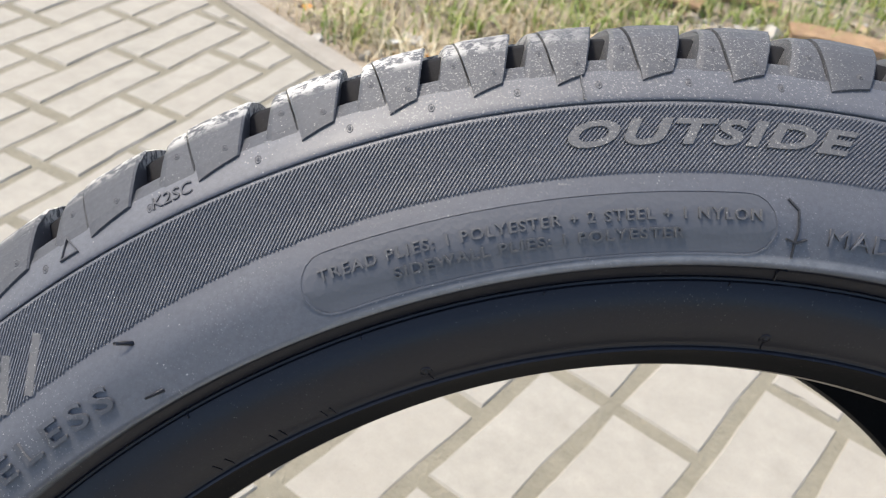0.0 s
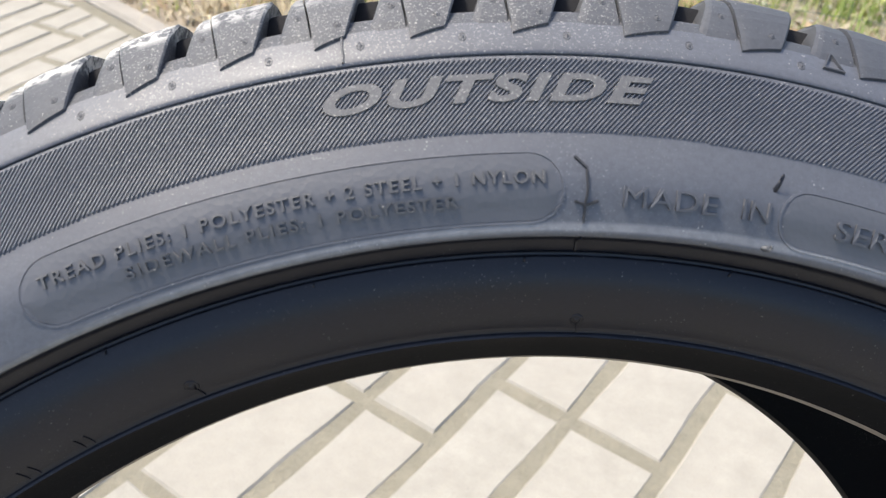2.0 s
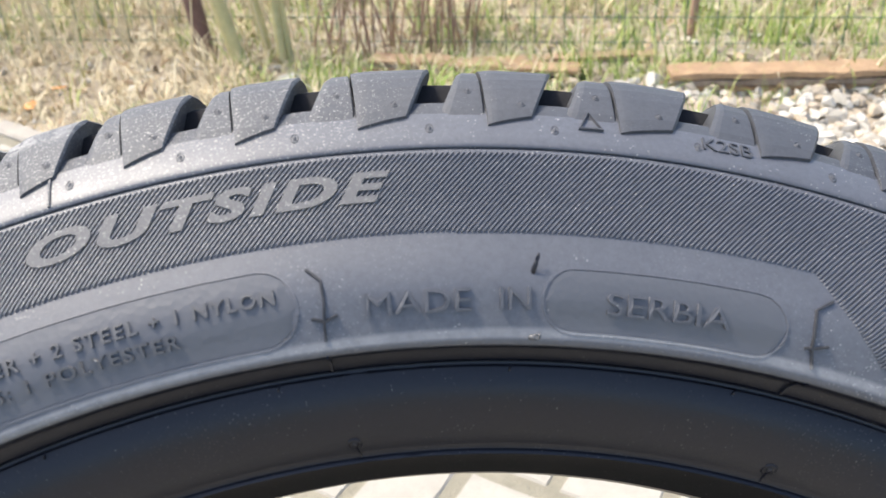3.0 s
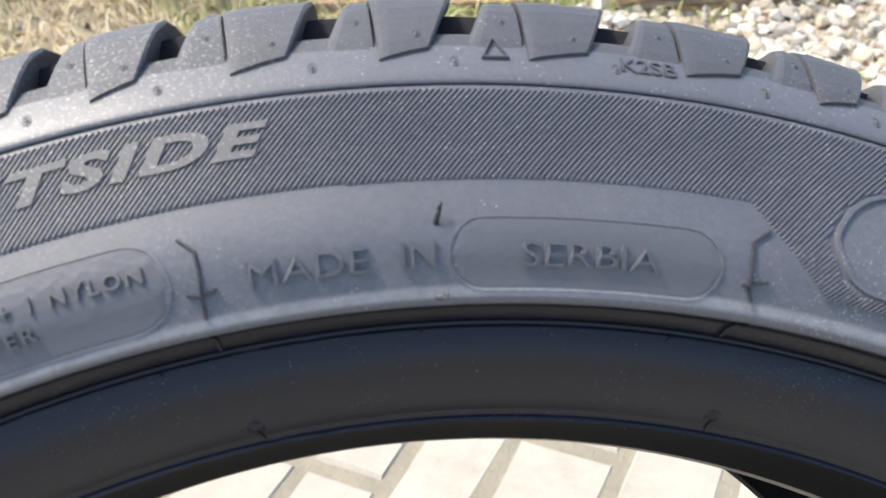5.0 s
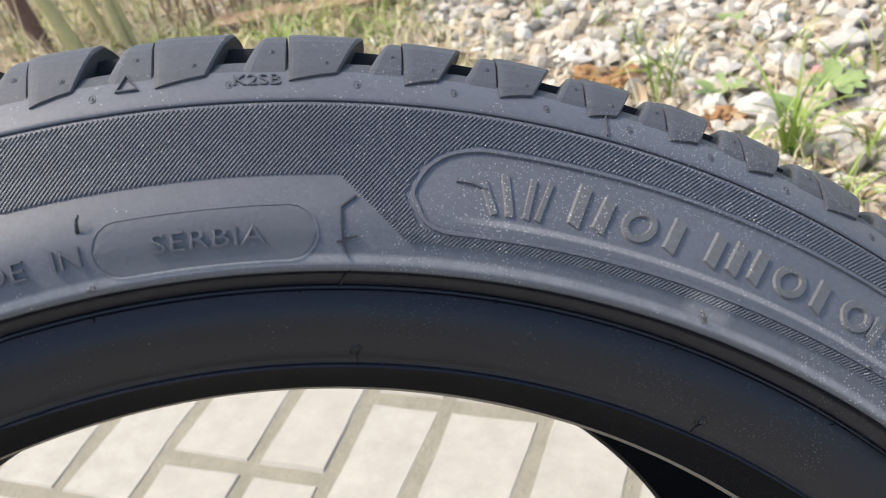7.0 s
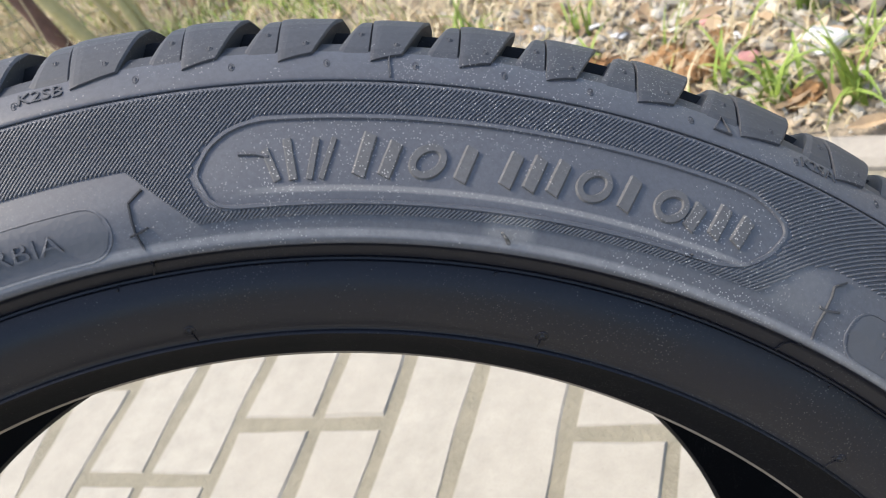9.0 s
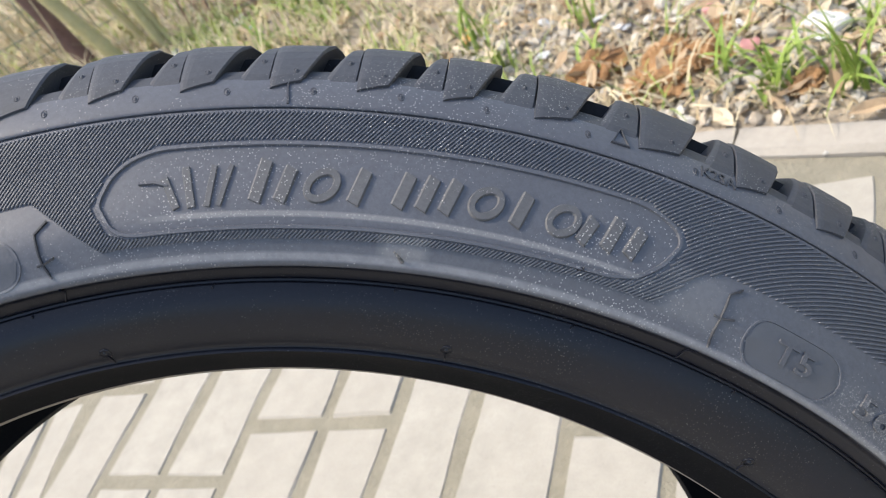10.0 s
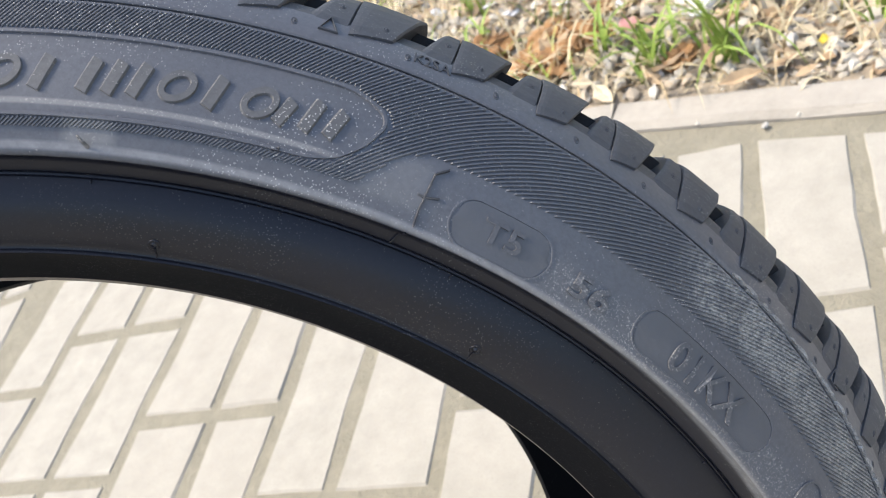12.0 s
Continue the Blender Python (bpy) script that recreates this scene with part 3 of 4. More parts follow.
# ---------- ground, paving, kerb ----------
PHI = -0.616      # turn of the courses
KN, KA = Vector((0.668, 0.744)), 0.815        # the kerb's face: KN . p = KA
K2N, K2A = Vector((0.745, 0.667)), 0.800      # its turned stretch beyond the joint


ground = tagged(new("ground"), "bare dry soil with thin grass", "ground", kind="structure")
me = mesh_of("ground_sheet", [(-400, -400, -0.05), (400, -400, -0.05), (400, 400, -0.05), (-400, 400, -0.05)], [(0, 1, 2, 3)], mat_meadow)
part("ground_sheet", me, ground)
pavement = tagged(new("pavement"), "pale concrete block paving with sandy joints", "pavement", kind="structure")
edge = Vector((KN.y, -KN.x))
c = KN * KA
bend = Vector((0.475, 0.670))
edge2 = Vector((K2N.y, -K2N.x))
bed = [bend + edge2 * 30, bend, bend - edge * 30, bend - edge * 30 - KN * 30, bend + edge2 * 30 - K2N * 30]
part("joint_sand", mesh_of("joint_sand", [(p.x, p.y, -0.0022) for p in bed], [(0, 1, 2, 3, 4)], mat_sand), pavement)


def block_mesh(poly, name="paver"):
    """A paver from its outline: chamfered top edge, sides going down."""
    cx, cy = sum(p[0] for p in poly) / len(poly), sum(p[1] for p in poly) / len(poly)
    k = len(poly)
    inner = []
    for px, py in poly:
        d = math.hypot(px - cx, py - cy)
        inner.append((px - (px - cx) / d * 0.005, py - (py - cy) / d * 0.005))
    verts = [(px, py, -0.004) for px, py in poly] + [(px, py, 0.0) for px, py in inner]
    faces = [(i, (i + 1) % k, k + (i + 1) % k, k + i) for i in range(k)]
    faces.append(tuple(k + i for i in range(k)))
    return mesh_of(name, verts, faces, mat_paver, False)


def rough_outline(w, h, seed):
    """A paver's outline with slightly chipped, uneven edges."""
    g = random.Random(seed)
    pts = []
    corners = [(-w, -h), (w, -h), (w, h), (-w, h)]
    for i in range(4):
        (x0, y0), (x1, y1) = corners[i], corners[(i + 1) % 4]
        n = 7 if abs(x1 - x0) < abs(y1 - y0) else 4
        for j in range(n):
            f = j / n
            px, py = x0 + (x1 - x0) * f, y0 + (y1 - y0) * f
            s = 0.0014 if j else 0.0012
            pts.append((px * (1 - g.random() * s / w), py * (1 - g.random() * s / h)))
    return pts


GAP = 0.0125
# two fields of paving: place of a corner, turn, long joints across the courses, and for every two courses
# where a cross joint lies and how long the pavers are
near_lines = {-4: -0.426, -3: -0.320, -2: -0.214, -1: -0.098, 0: -0.003, 1: 0.092, 2: 0.206, 3: 0.310, 4: 0.412, 5: 0.494, 6: 0.593}
for k in range(-5, -60, -1):
    near_lines[k] = near_lines[k + 1] - 0.104
for k in range(7, 60):
    near_lines[k] = near_lines[k - 1] + 0.104
slim_lines = {k: 0.0615 * k for k in range(-90, 3)}
FIELDS = [((-0.002, 0.589), PHI, near_lines, {-3: (0.075, 0.225), -2: (0.160, 0.230), -1: (0.005, 0.225), 0: (0.125, 0.235), 1: (-0.016, 0.310), 2: (0.049, 0.240)}, 0.225),
          ((-0.571, 0.921), PHI + 0.188, slim_lines, {}, 0.216)]
shapes = {}
rest_v, rest_f = [], []
g = random.Random(11)
spots = []
for field, ((ox, oy), turn, lines, cross, usual) in enumerate(FIELDS):
    for k in sorted(lines)[:-1]:
        phase, length = cross.get(k // 2, ((k // 2 + field) % 2 * usual / 2 + g.uniform(-0.004, 0.004), usual))
        for n in range(-32, 32):
            u, v = (lines[k] + lines[k + 1]) / 2, phase + length * (n + 0.5)
            spots.append((field, turn, lines[k + 1] - lines[k], length, ox + u * math.cos(turn) - v * math.sin(turn), oy + u * math.sin(turn) + v * math.cos(turn)))
for field, turn, across, length, cx, cy in spots:
    if field == 0 and (cx + 0.571) * math.cos(FIELDS[1][1]) + (cy - 0.921) * math.sin(FIELDS[1][1]) < 0.165:
        continue
    w, l = (across - GAP * (0.55 if field else 1.0)) / 2, (length - GAP) / 2
    reach = max(KN.x * cx + KN.y * cy, K2N.x * cx + K2N.y * cy + KA - K2A)
    if reach > KA + 0.11 or math.hypot(cx, cy) > 6.5:
        continue
    whole = reach < KA - 0.17
    wide = -1.3 < cx < 1.2 and -0.1 < cy < 2.2
    tilt = (g.uniform(-0.4, 0.4), g.uniform(-0.4, 0.4), math.degrees(turn) + g.uniform(-0.6, 0.6))
    m = pose(cx + g.uniform(-0.001, 0.001), cy + g.uniform(-0.001, 0.001), g.uniform(-0.0015, 0.001), *tilt)
    if whole:
        key = (round(w, 4), round(l, 4), g.randrange(5))
        if key not in shapes:
            shapes[key] = block_mesh(rough_outline(w, l, key[2] + 7 * len(shapes)))
        me = shapes[key]
    else:
        poly = [(p.x, p.y) for p in ((m @ Vector((q[0], q[1], 0))) for q in rough_outline(w, l, g.randrange(99)))]
        cut = poly
        for way, lim in ((KN, KA - 0.024), (K2N, K2A - 0.024)):
            poly, cut = cut, []
            for i, p in enumerate(poly):
                q = poly[(i + 1) % len(poly)]
                a, b = lim - way.x * p[0] - way.y * p[1], lim - way.x * q[0] - way.y * q[1]
                if a >= 0:
                    cut.append(p)
                if a * b < 0:
                    cut.append((p[0] + (q[0] - p[0]) * a / (a - b), p[1] + (q[1] - p[1]) * a / (a - b)))
        if len(cut) < 3 or max(min(KA - KN.x * p[0] - KN.y * p[1], K2A - K2N.x * p[0] - K2N.y * p[1]) for p in cut) < 0.045:
            continue
        me, m = block_mesh(cut), Matrix.Identity(4)
    if wide:
        ob = part("paver", me, pavement)
        ob.matrix_world = m
    else:
        base = len(rest_v)
        rest_v += [tuple(m @ v.co) for v in me.vertices]
        rest_f += [tuple(base + i for i in p.vertices) for p in me.polygons]
part("far_pavers", mesh_of("far_pavers", rest_v, rest_f, mat_paver, False), pavement)["kind"] = "stuff"

kerb = tagged(new("kerb"), "low weathered concrete edging kerb", "kerb", kind="structure")
for i in range(-12, 12):
    along_k, face_k = (edge, KN) if i < 0 else (edge2, K2N)
    a = bend + along_k * (i * 1.0)
    L, T = 0.9995, 0.045
    prof = [(0.0, -0.06), (0.0, 0.002), (0.008, 0.0085), (T - 0.006, 0.0105), (T, 0.007), (T, -0.06)]
    verts, nseg = [], 14
    gg = random.Random(i)
    for s in range(nseg + 1):
        for d, z in prof:
            p = a + along_k * (L * s / nseg) + face_k * (d + (gg.uniform(-0.0015, 0.0015) if z > 0 else 0))
            verts.append((p.x, p.y, z + (gg.uniform(-0.001, 0.001) if z > 0 else 0)))
    kk = len(prof)
    faces = [(s * kk + j, s * kk + j + 1, (s + 1) * kk + j + 1, (s + 1) * kk + j) for s in range(nseg) for j in range(kk - 1)]
    faces += [tuple(range(kk))[::-1], tuple(nseg * kk + j for j in range(kk))]
    part("kerb_stone", mesh_of("kerb_stone", verts, faces, mat_kerb, False), kerb)


def behind(x, y):
    """Metres behind the kerb's face."""
    return max(KN.x * x + KN.y * y - KA, K2N.x * x + K2N.y * y - K2A)


def bed_z(x, y):
    z = -0.004 + 0.03 * noise.noise((x * 3, y * 3, 0)) + 0.014 * noise.noise((x * 14, y * 14, 3))
    q = behind(x, y)
    if q < 0.035:
        return -0.02
    return z * min(1.0, q * 6) if q < 0.2 else z


# ---------- the bare bed behind the kerb ----------
verts, faces = [], []
NX, NY = 240, 120
for j in range(NY + 1):
    for i in range(NX + 1):
        s, q = -5 + 10 * i / NX, -0.35 + 6.4 * (j / NY) ** 1.5
        p = c + edge * s + KN * q
        z = bed_z(p.x, p.y)
        verts.append((p.x, p.y, z))
faces = [(j * (NX + 1) + i, j * (NX + 1) + i + 1, (j + 1) * (NX + 1) + i + 1, (j + 1) * (NX + 1) + i) for j in range(NY) for i in range(NX)]
part("soil_bed", mesh_of("soil_bed", verts, faces, mat_soil), ground)

# ---------- what lies and grows on the bed ----------


GRAVEL_Y, GRAVEL_X = [0.3, 0.75, 1.0, 1.3, 1.6, 1.75, 2.2], [1.0, 0.78, 0.66, 0.50, 0.42, 0.42, 0.6]


def in_gravel(x, y):
    return x > float(np.interp(y, GRAVEL_Y, GRAVEL_X)) + 0.05 * noise.noise((x * 6, y * 6, 7)) and y < 1.95 - 0.22 * x


def stone_shape(g, size, flat=0.6, sub=2):
    """Vertices and faces of one rough stone about the origin."""
    bm = bmesh.new()
    bmesh.ops.create_icosphere(bm, subdivisions=sub, radius=1.0)
    ax, ay, az = size * g.uniform(0.75, 1.25), size * g.uniform(0.55, 1.0), size * flat * g.uniform(0.7, 1.15)
    seed = g.uniform(0, 90)
    cuts = [(Vector((g.uniform(-1, 1), g.uniform(-1, 1), g.uniform(-0.6, 1))).normalized(), g.uniform(0.42, 0.78)) for _ in range(8)]
    out = []
    for v in bm.verts:
        p = v.co.copy()
        for n, lim in cuts:
            over = p.dot(n) - lim
            if over > 0:
                p -= n * over
        p *= 1 + 0.22 * noise.noise(p * 1.6 + Vector((seed, 0, 0)))
        out.append(Vector((p.x * ax, p.y * ay, p.z * az)))
    fs = [tuple(v.index for v in f.verts) for f in bm.faces]
    bm.free()
    return out, fs


def island_material(name, dark, light, warm, scale, rough, bump, depth):
    k = Nodes(name)
    rnd = k.t.nodes.new("ShaderNodeNewGeometry").outputs["Random Per Island"]
    n1, n2 = k.noise(scale, 5), k.noise(scale * 7, 4)
    color = k.mix(k.step(k.math("ADD", k.math("MULTIPLY", rnd, 0.6), k.math("MULTIPLY", n1, 0.4)), 0.15, 0.85), dark, light)
    color = k.mix(k.math("MULTIPLY", k.math("GREATER_THAN", k.math("FRACT", k.math("MULTIPLY", rnd, 7.3)), 0.74), 0.8), color, warm)
    color = k.mix(k.step(n2, 0.5, 0.8, (0.0, 0.45)), color, dark)
    return k.done(color, rough, k.bump(n2, bump, depth))


mat_gravel = island_material("limestone_gravel_mixed", (0.31, 0.28, 0.225), (0.63, 0.59, 0.505), (0.46, 0.37, 0.265), 40, 0.9, 0.6, 0.002)
mat_straw = island_material("dead_grass", (0.36, 0.29, 0.17), (0.74, 0.65, 0.43), (0.46, 0.34, 0.19), 60, 0.8, 0.1, 0.001)
mat_green = island_material("fresh_grass", (0.12, 0.20, 0.03), (0.34, 0.44, 0.08), (0.48, 0.48, 0.15), 30, 0.6, 0.1, 0.001)
mat_weed = island_material("weed_leaf", (0.12, 0.17, 0.05), (0.26, 0.34, 0.12), (0.36, 0.38, 0.18), 30, 0.6, 0.2, 0.001)
mat_leaf = island_material("dead_leaves", (0.26, 0.175, 0.10), (0.54, 0.40, 0.25), (0.58, 0.50, 0.36), 40, 0.85, 0.3, 0.001)


def gravel(name, label, count, lo, hi, where, seed, material):
    g = random.Random(seed)
    shapes = [stone_shape(g, 1.0, 0.7, 1) for _ in range(14)]
    verts, faces, made = [], [], 0
    while made < count:
        x, y = where(g)
        if x is None:
            continue
        size = lo + (hi - lo) * g.random() ** 2.2
        sv, sf = shapes[g.randrange(14)]
        turn = Euler((g.uniform(-0.5, 0.5), g.uniform(-0.5, 0.5), g.uniform(0, 6.3))).to_matrix()
        base, z = len(verts), bed_z(x, y) + size * g.uniform(0.05, 0.5)
        for p in sv:
            q = turn @ (p * size)
            verts.append((x + q.x, y + q.y, z + q.z))
        faces += [tuple(base + i for i in f) for f in sf]
        made += 1
    ob = new(name, mesh_of(name, verts, faces, material, False))
    return tagged(ob, label, "gravel", kind="stuff")


def spot_gravel(g):
    x, y = g.uniform(0.35, 2.4), g.uniform(0.1, 2.1)
    return (x, y) if behind(x, y) > 0.07 and in_gravel(x, y) else (None, None)


def spot_bed(g):
    x, y = (g.uniform(-2.6, 1.6), g.uniform(0.2, 3.0)) if g.random() < 0.5 else (g.uniform(0.25, 1.1), g.uniform(0.35, 1.3))
    return (x, y) if behind(x, y) > 0.06 and not in_gravel(x, y) else (None, None)


gravel("gravel", "loose pale limestone gravel on bare soil", 12500, 0.006, 0.030, spot_gravel, 21, mat_gravel)
gravel("scattered_pebbles", "scattered small pebbles and rubble in dry soil", 5600, 0.003, 0.016, spot_bed, 22, mat_gravel)


def blades(name, label, spots, seed, material, category="grass"):
    """Grass: each spot is x, y, number, length, spread, lean."""
    g = random.Random(seed)
    verts, faces = [], []
    for x, y, num, length, spread, lean in spots:
        for _ in range(num):
            bx, by = x + g.gauss(0, spread), y + g.gauss(0, spread)
            if behind(bx, by) < 0.055:
                continue
            L, w = length * g.uniform(0.5, 1.2), g.uniform(0.0010, 0.0024) * (0.7 + length * 4)
            az, bend = g.uniform(0, 6.283), lean * g.uniform(0.4, 1.4)
            dx, dy = math.cos(az), math.sin(az)
            base, z0 = len(verts), bed_z(bx, by) - 0.003
            ang, px, pz = 0.08 + 0.25 * bend, 0.0, 0.0
            for k in range(5):
                ww = w * (1 - k / 4.2)
                verts += [(bx + dx * px - dy * ww, by + dy * px + dx * ww, max(z0 + pz, z0 * 0 + bed_z(bx, by) + 0.002 * k)), (bx + dx * px + dy * ww, by + dy * px - dx * ww, max(z0 + pz, bed_z(bx, by) + 0.002 * k))]
                px += math.sin(ang) * L / 4
                pz += math.cos(ang) * L / 4
                ang += bend * 0.55
            faces += [(base + 2 * k, base + 2 * k + 1, base + 2 * k + 3, base + 2 * k + 2) for k in range(4)]
    ob = new(name, mesh_of(name, verts, faces, material))
    return tagged(ob, label, category, kind="stuff")


g = random.Random(31)
straw, green, field = [], [], []
while len(straw) < 2600:
    x, y = g.uniform(-3.0, 2.4), g.uniform(0.2, 3.6)
    if behind(x, y) > 0.07 and (not in_gravel(x, y) or g.random() < 0.10):
        thick = 1 if noise.noise((x * 2.2, y * 2.2, 5)) > -0.1 else 0
        straw.append((x, y, 4 + 5 * thick + (6 if y > 1.3 and x < 0.6 else 0), g.uniform(0.05, 0.15), 0.04, g.uniform(0.9, 2.2)))
while len(green) < 1050:
    x, y = g.uniform(-3.0, 2.2), g.uniform(0.3, 3.4)
    if behind(x, y) > 0.07 and (noise.noise((x * 2.6, y * 2.6, 9)) > 0.05 or g.random() < 0.12) and (not in_gravel(x, y) or g.random() < 0.16):
        green.append((x, y, g.randrange(4, 11), g.uniform(0.05, 0.12), 0.022, g.uniform(0.4, 1.2)))
while len(field) < 2000:
    x, y = g.uniform(-4.5, 5.0), g.uniform(2.0, 6.0)
    if y > 2.22 - 0.265 * x + 0.1:
        field.append((x, y, 9, g.uniform(0.07, 0.2), 0.05, g.uniform(0.5, 1.4)))
for _ in range(420):
    x, y = g.uniform(0.2, 1.1), g.uniform(0.35, 1.4)
    if behind(x, y) > 0.07:
        straw.append((x, y, 6, g.uniform(0.03, 0.09), 0.03, g.uniform(1.2, 2.4)))
for _ in range(520):
    x, y = g.uniform(-0.2, 2.6), g.uniform(1.72, 3.0)
    if not in_gravel(x, y):
        green.append((x, y, g.randrange(5, 12), g.uniform(0.07, 0.15), 0.03, g.uniform(0.4, 1.2)))
blades("dry_grass", "matted straw-coloured dead grass lying on the soil", straw, 41, mat_straw)
blades("young_grass", "thin fresh green grass among dead stalks", green, 42, mat_green)
blades("meadow_grass", "yellow-green rough grass beyond the wire fence", field[:1500], 43, mat_green)
blades("meadow_straw", "dry stalks standing in the rough grass", field[1200:], 44, mat_straw)


def tuft(x, y, num, length, seed):
    """One clump of fresh grass, each long blade a part."""
    root = new("grass_tuft")
    root.location = (x, y, bed_z(x, y))
    tagged(root, "fresh green grass tuft growing by the kerb", "grass tuft", "grass tufts by the kerb")
    gg = random.Random(seed)
    for _ in range(num):
        L, w, az, bend = length * gg.uniform(0.55, 1.15), gg.uniform(0.0018, 0.0038), gg.uniform(0, 6.283), gg.uniform(0.2, 1.3)
        dx, dy = math.cos(az), math.sin(az)
        bx, by = gg.gauss(0, 0.012), gg.gauss(0, 0.012)
        verts, px, pz, ang = [], 0.0, -0.004, 0.1
        for k in range(7):
            ww = w * (1 - (k / 6.2) ** 2)
            verts += [(bx + dx * px - dy * ww, by + dy * px + dx * ww, pz), (bx + dx * px, by + dy * px, pz - w * 0.4), (bx + dx * px + dy * ww, by + dy * px - dx * ww, pz)]
            px += math.sin(ang) * L / 6
            pz += math.cos(ang) * L / 6
            ang += bend * 0.4
        faces = [(3 * k + m, 3 * k + m + 1, 3 * k + m + 4, 3 * k + m + 3) for k in range(6) for m in range(2)]
        part("blade", mesh_of("blade", verts, faces, mat_green), root)
    return root


for i, (x, y, num, length) in enumerate(((0.585, 0.735, 16, 0.12), (0.64, 0.665, 20, 0.15), (0.715, 0.86, 26, 0.17), (0.80, 0.80, 14, 0.12), (0.66, 1.14, 9, 0.20), (0.56, 0.80, 10, 0.09), (0.90, 1.02, 10, 0.10), (0.35, 1.25, 12, 0.12), (-0.05, 1.62, 12, 0.11), (0.12, 1.78, 14, 0.13), (-0.22, 1.75, 9, 0.10), (0.78, 0.58, 9, 0.08), (-0.276, 1.583, 14, 0.10), (0.013, 1.723, 12, 0.10), (-0.09, 1.64, 9, 0.07), (0.273, 1.808, 12, 0.12), (0.359, 1.149, 11, 0.09), (0.458, 1.014, 13, 0.09), (0.551, 0.93, 12, 0.11), (0.495, 1.131, 10, 0.09), (0.702, 0.733, 12, 0.10), (0.575, 0.715, 10, 0.07))):
    tuft(x, y, num, length, 60 + i)


def broad_plant(x, y, n, size, seed):
    """A low rosette of broad leaves."""
    root = new("weed_plant")
    root.location = (x, y, bed_z(x, y))
    tagged(root, "low green broad-leaved weed in gravel", "weed", "weeds in the gravel")
    gg = random.Random(seed)
    for i in range(n):
        az, L = 6.283 * i / n + gg.uniform(-0.3, 0.3), size * gg.uniform(0.7, 1.2)
        dx, dy, wide = math.cos(az), math.sin(az), L * 0.24
        verts = []
        for k in range(7):
            q = k / 6
            ww = wide * math.sin(math.pi * (0.06 + 0.9 * q)) ** 0.8
            px, pz = L * q, 0.006 + L * 0.75 * math.sin(q * 1.7) * gg.uniform(0.5, 0.6)
            verts += [(dx * px - dy * ww, dy * px + dx * ww, pz + ww * 0.35), (dx * px, dy * px, pz), (dx * px + dy * ww, dy * px - dx * ww, pz + ww * 0.35)]
        faces = [(3 * k + m, 3 * k + m + 1, 3 * k + m + 4, 3 * k + m + 3) for k in range(6) for m in range(2)]
        part("leaf", mesh_of("leaf", verts, faces, mat_weed), root)
    return root


for i, (x, y, n, s) in enumerate(((0.866, 0.985, 9, 0.05), (0.79, 0.95, 7, 0.042), (0.725, 1.07, 6, 0.045), (0.93, 0.87, 7, 0.042), (0.87, 1.28, 6, 0.03))):
    broad_plant(x, y, n, s, 80 + i)


mat_chalk = plain("chalk_stone", (0.62, 0.61, 0.58), (0.82, 0.81, 0.78), 30, 0.9, 0.5, 0.003)


def rock(x, y, size, seed, flat=0.6, material=None, label="pale angular limestone rock lying in gravel"):
    v, f = stone_shape(random.Random(seed), size, flat, 3)
    ob = new("rock", mesh_of("rock", [tuple(p) for p in v], f, material or mat_stone, False))
    ob.location = (x, y, bed_z(x, y) + size * flat * 0.45)
    ob.rotation_euler = (0, 0, seed * 1.7)
    return tagged(ob, label, "rock", "rocks in the gravel")


for i, (x, y, s, fl) in enumerate(((0.97, 1.10, 0.062, 0.5), (0.745, 0.985, 0.042, 0.6), (1.05, 1.32, 0.06, 0.5), (0.78, 1.16, 0.03, 0.5), (0.70, 1.06, 0.032, 0.4), (1.02, 0.92, 0.05, 0.5), (0.86, 1.13, 0.032, 0.5), (0.93, 1.24, 0.04, 0.5), (0.60, 1.33, 0.034, 0.5), (1.20, 1.20, 0.07, 0.5), (0.72, 0.66, 0.02, 0.6), (0.78, 0.82, 0.022, 0.3), (0.66, 1.36, 0.03, 0.6), (-0.20, 2.02, 0.055, 0.35), (-0.02, 1.98, 0.03, 0.6), (0.17, 1.83, 0.03, 0.7), (0.677, 0.784, 0.034, 0.6), (0.693, 0.626, 0.02, 0.7), (-0.151, 1.548, 0.03, 0.6), (-0.335, 1.473, 0.022, 0.5), (0.767, 0.574, 0.018, 0.6))):
    rock(x, y, s, 100 + i, fl, mat_chalk if i == 16 else None, "chalk-white broken stone lying by grass" if i == 16 else "pale angular limestone rock lying in gravel")

# dead leaves and litter
g = random.Random(77)
verts, faces = [], []
for _ in range(2200):
    x, y = (g.uniform(-2.2, 1.8), g.uniform(0.3, 2.6)) if g.random() < 0.84 else (g.uniform(0.25, 1.0), g.uniform(0.4, 1.3))
    if behind(x, y) < 0.06 or (in_gravel(x, y) and g.random() < 0.75):
        continue
    L, w, m = g.uniform(0.012, 0.03), g.uniform(0.005, 0.012), pose(x, y, bed_z(x, y) + g.uniform(0.004, 0.014), g.uniform(-35, 35), g.uniform(-35, 35), g.uniform(0, 360))
    base = len(verts)
    curl = g.uniform(-0.006, 0.008)
    for px, py, pz in ((-L, 0, 0), (-L * 0.3, -w, curl), (L * 0.4, -w * 0.8, curl), (L, 0, 0.002), (L * 0.4, w * 0.8, curl), (-L * 0.3, w, curl), (0, 0, 0)):
        verts.append(tuple(m @ Vector((px, py, pz))))
    faces += [(base + i, base + (i + 1) % 6, base + 6) for i in range(6)]
tagged(new("leaf_litter", mesh_of("leaf_litter", verts, faces, mat_leaf, False)), "curled brown dead leaves scattered on the soil", "leaves", kind="stuff")


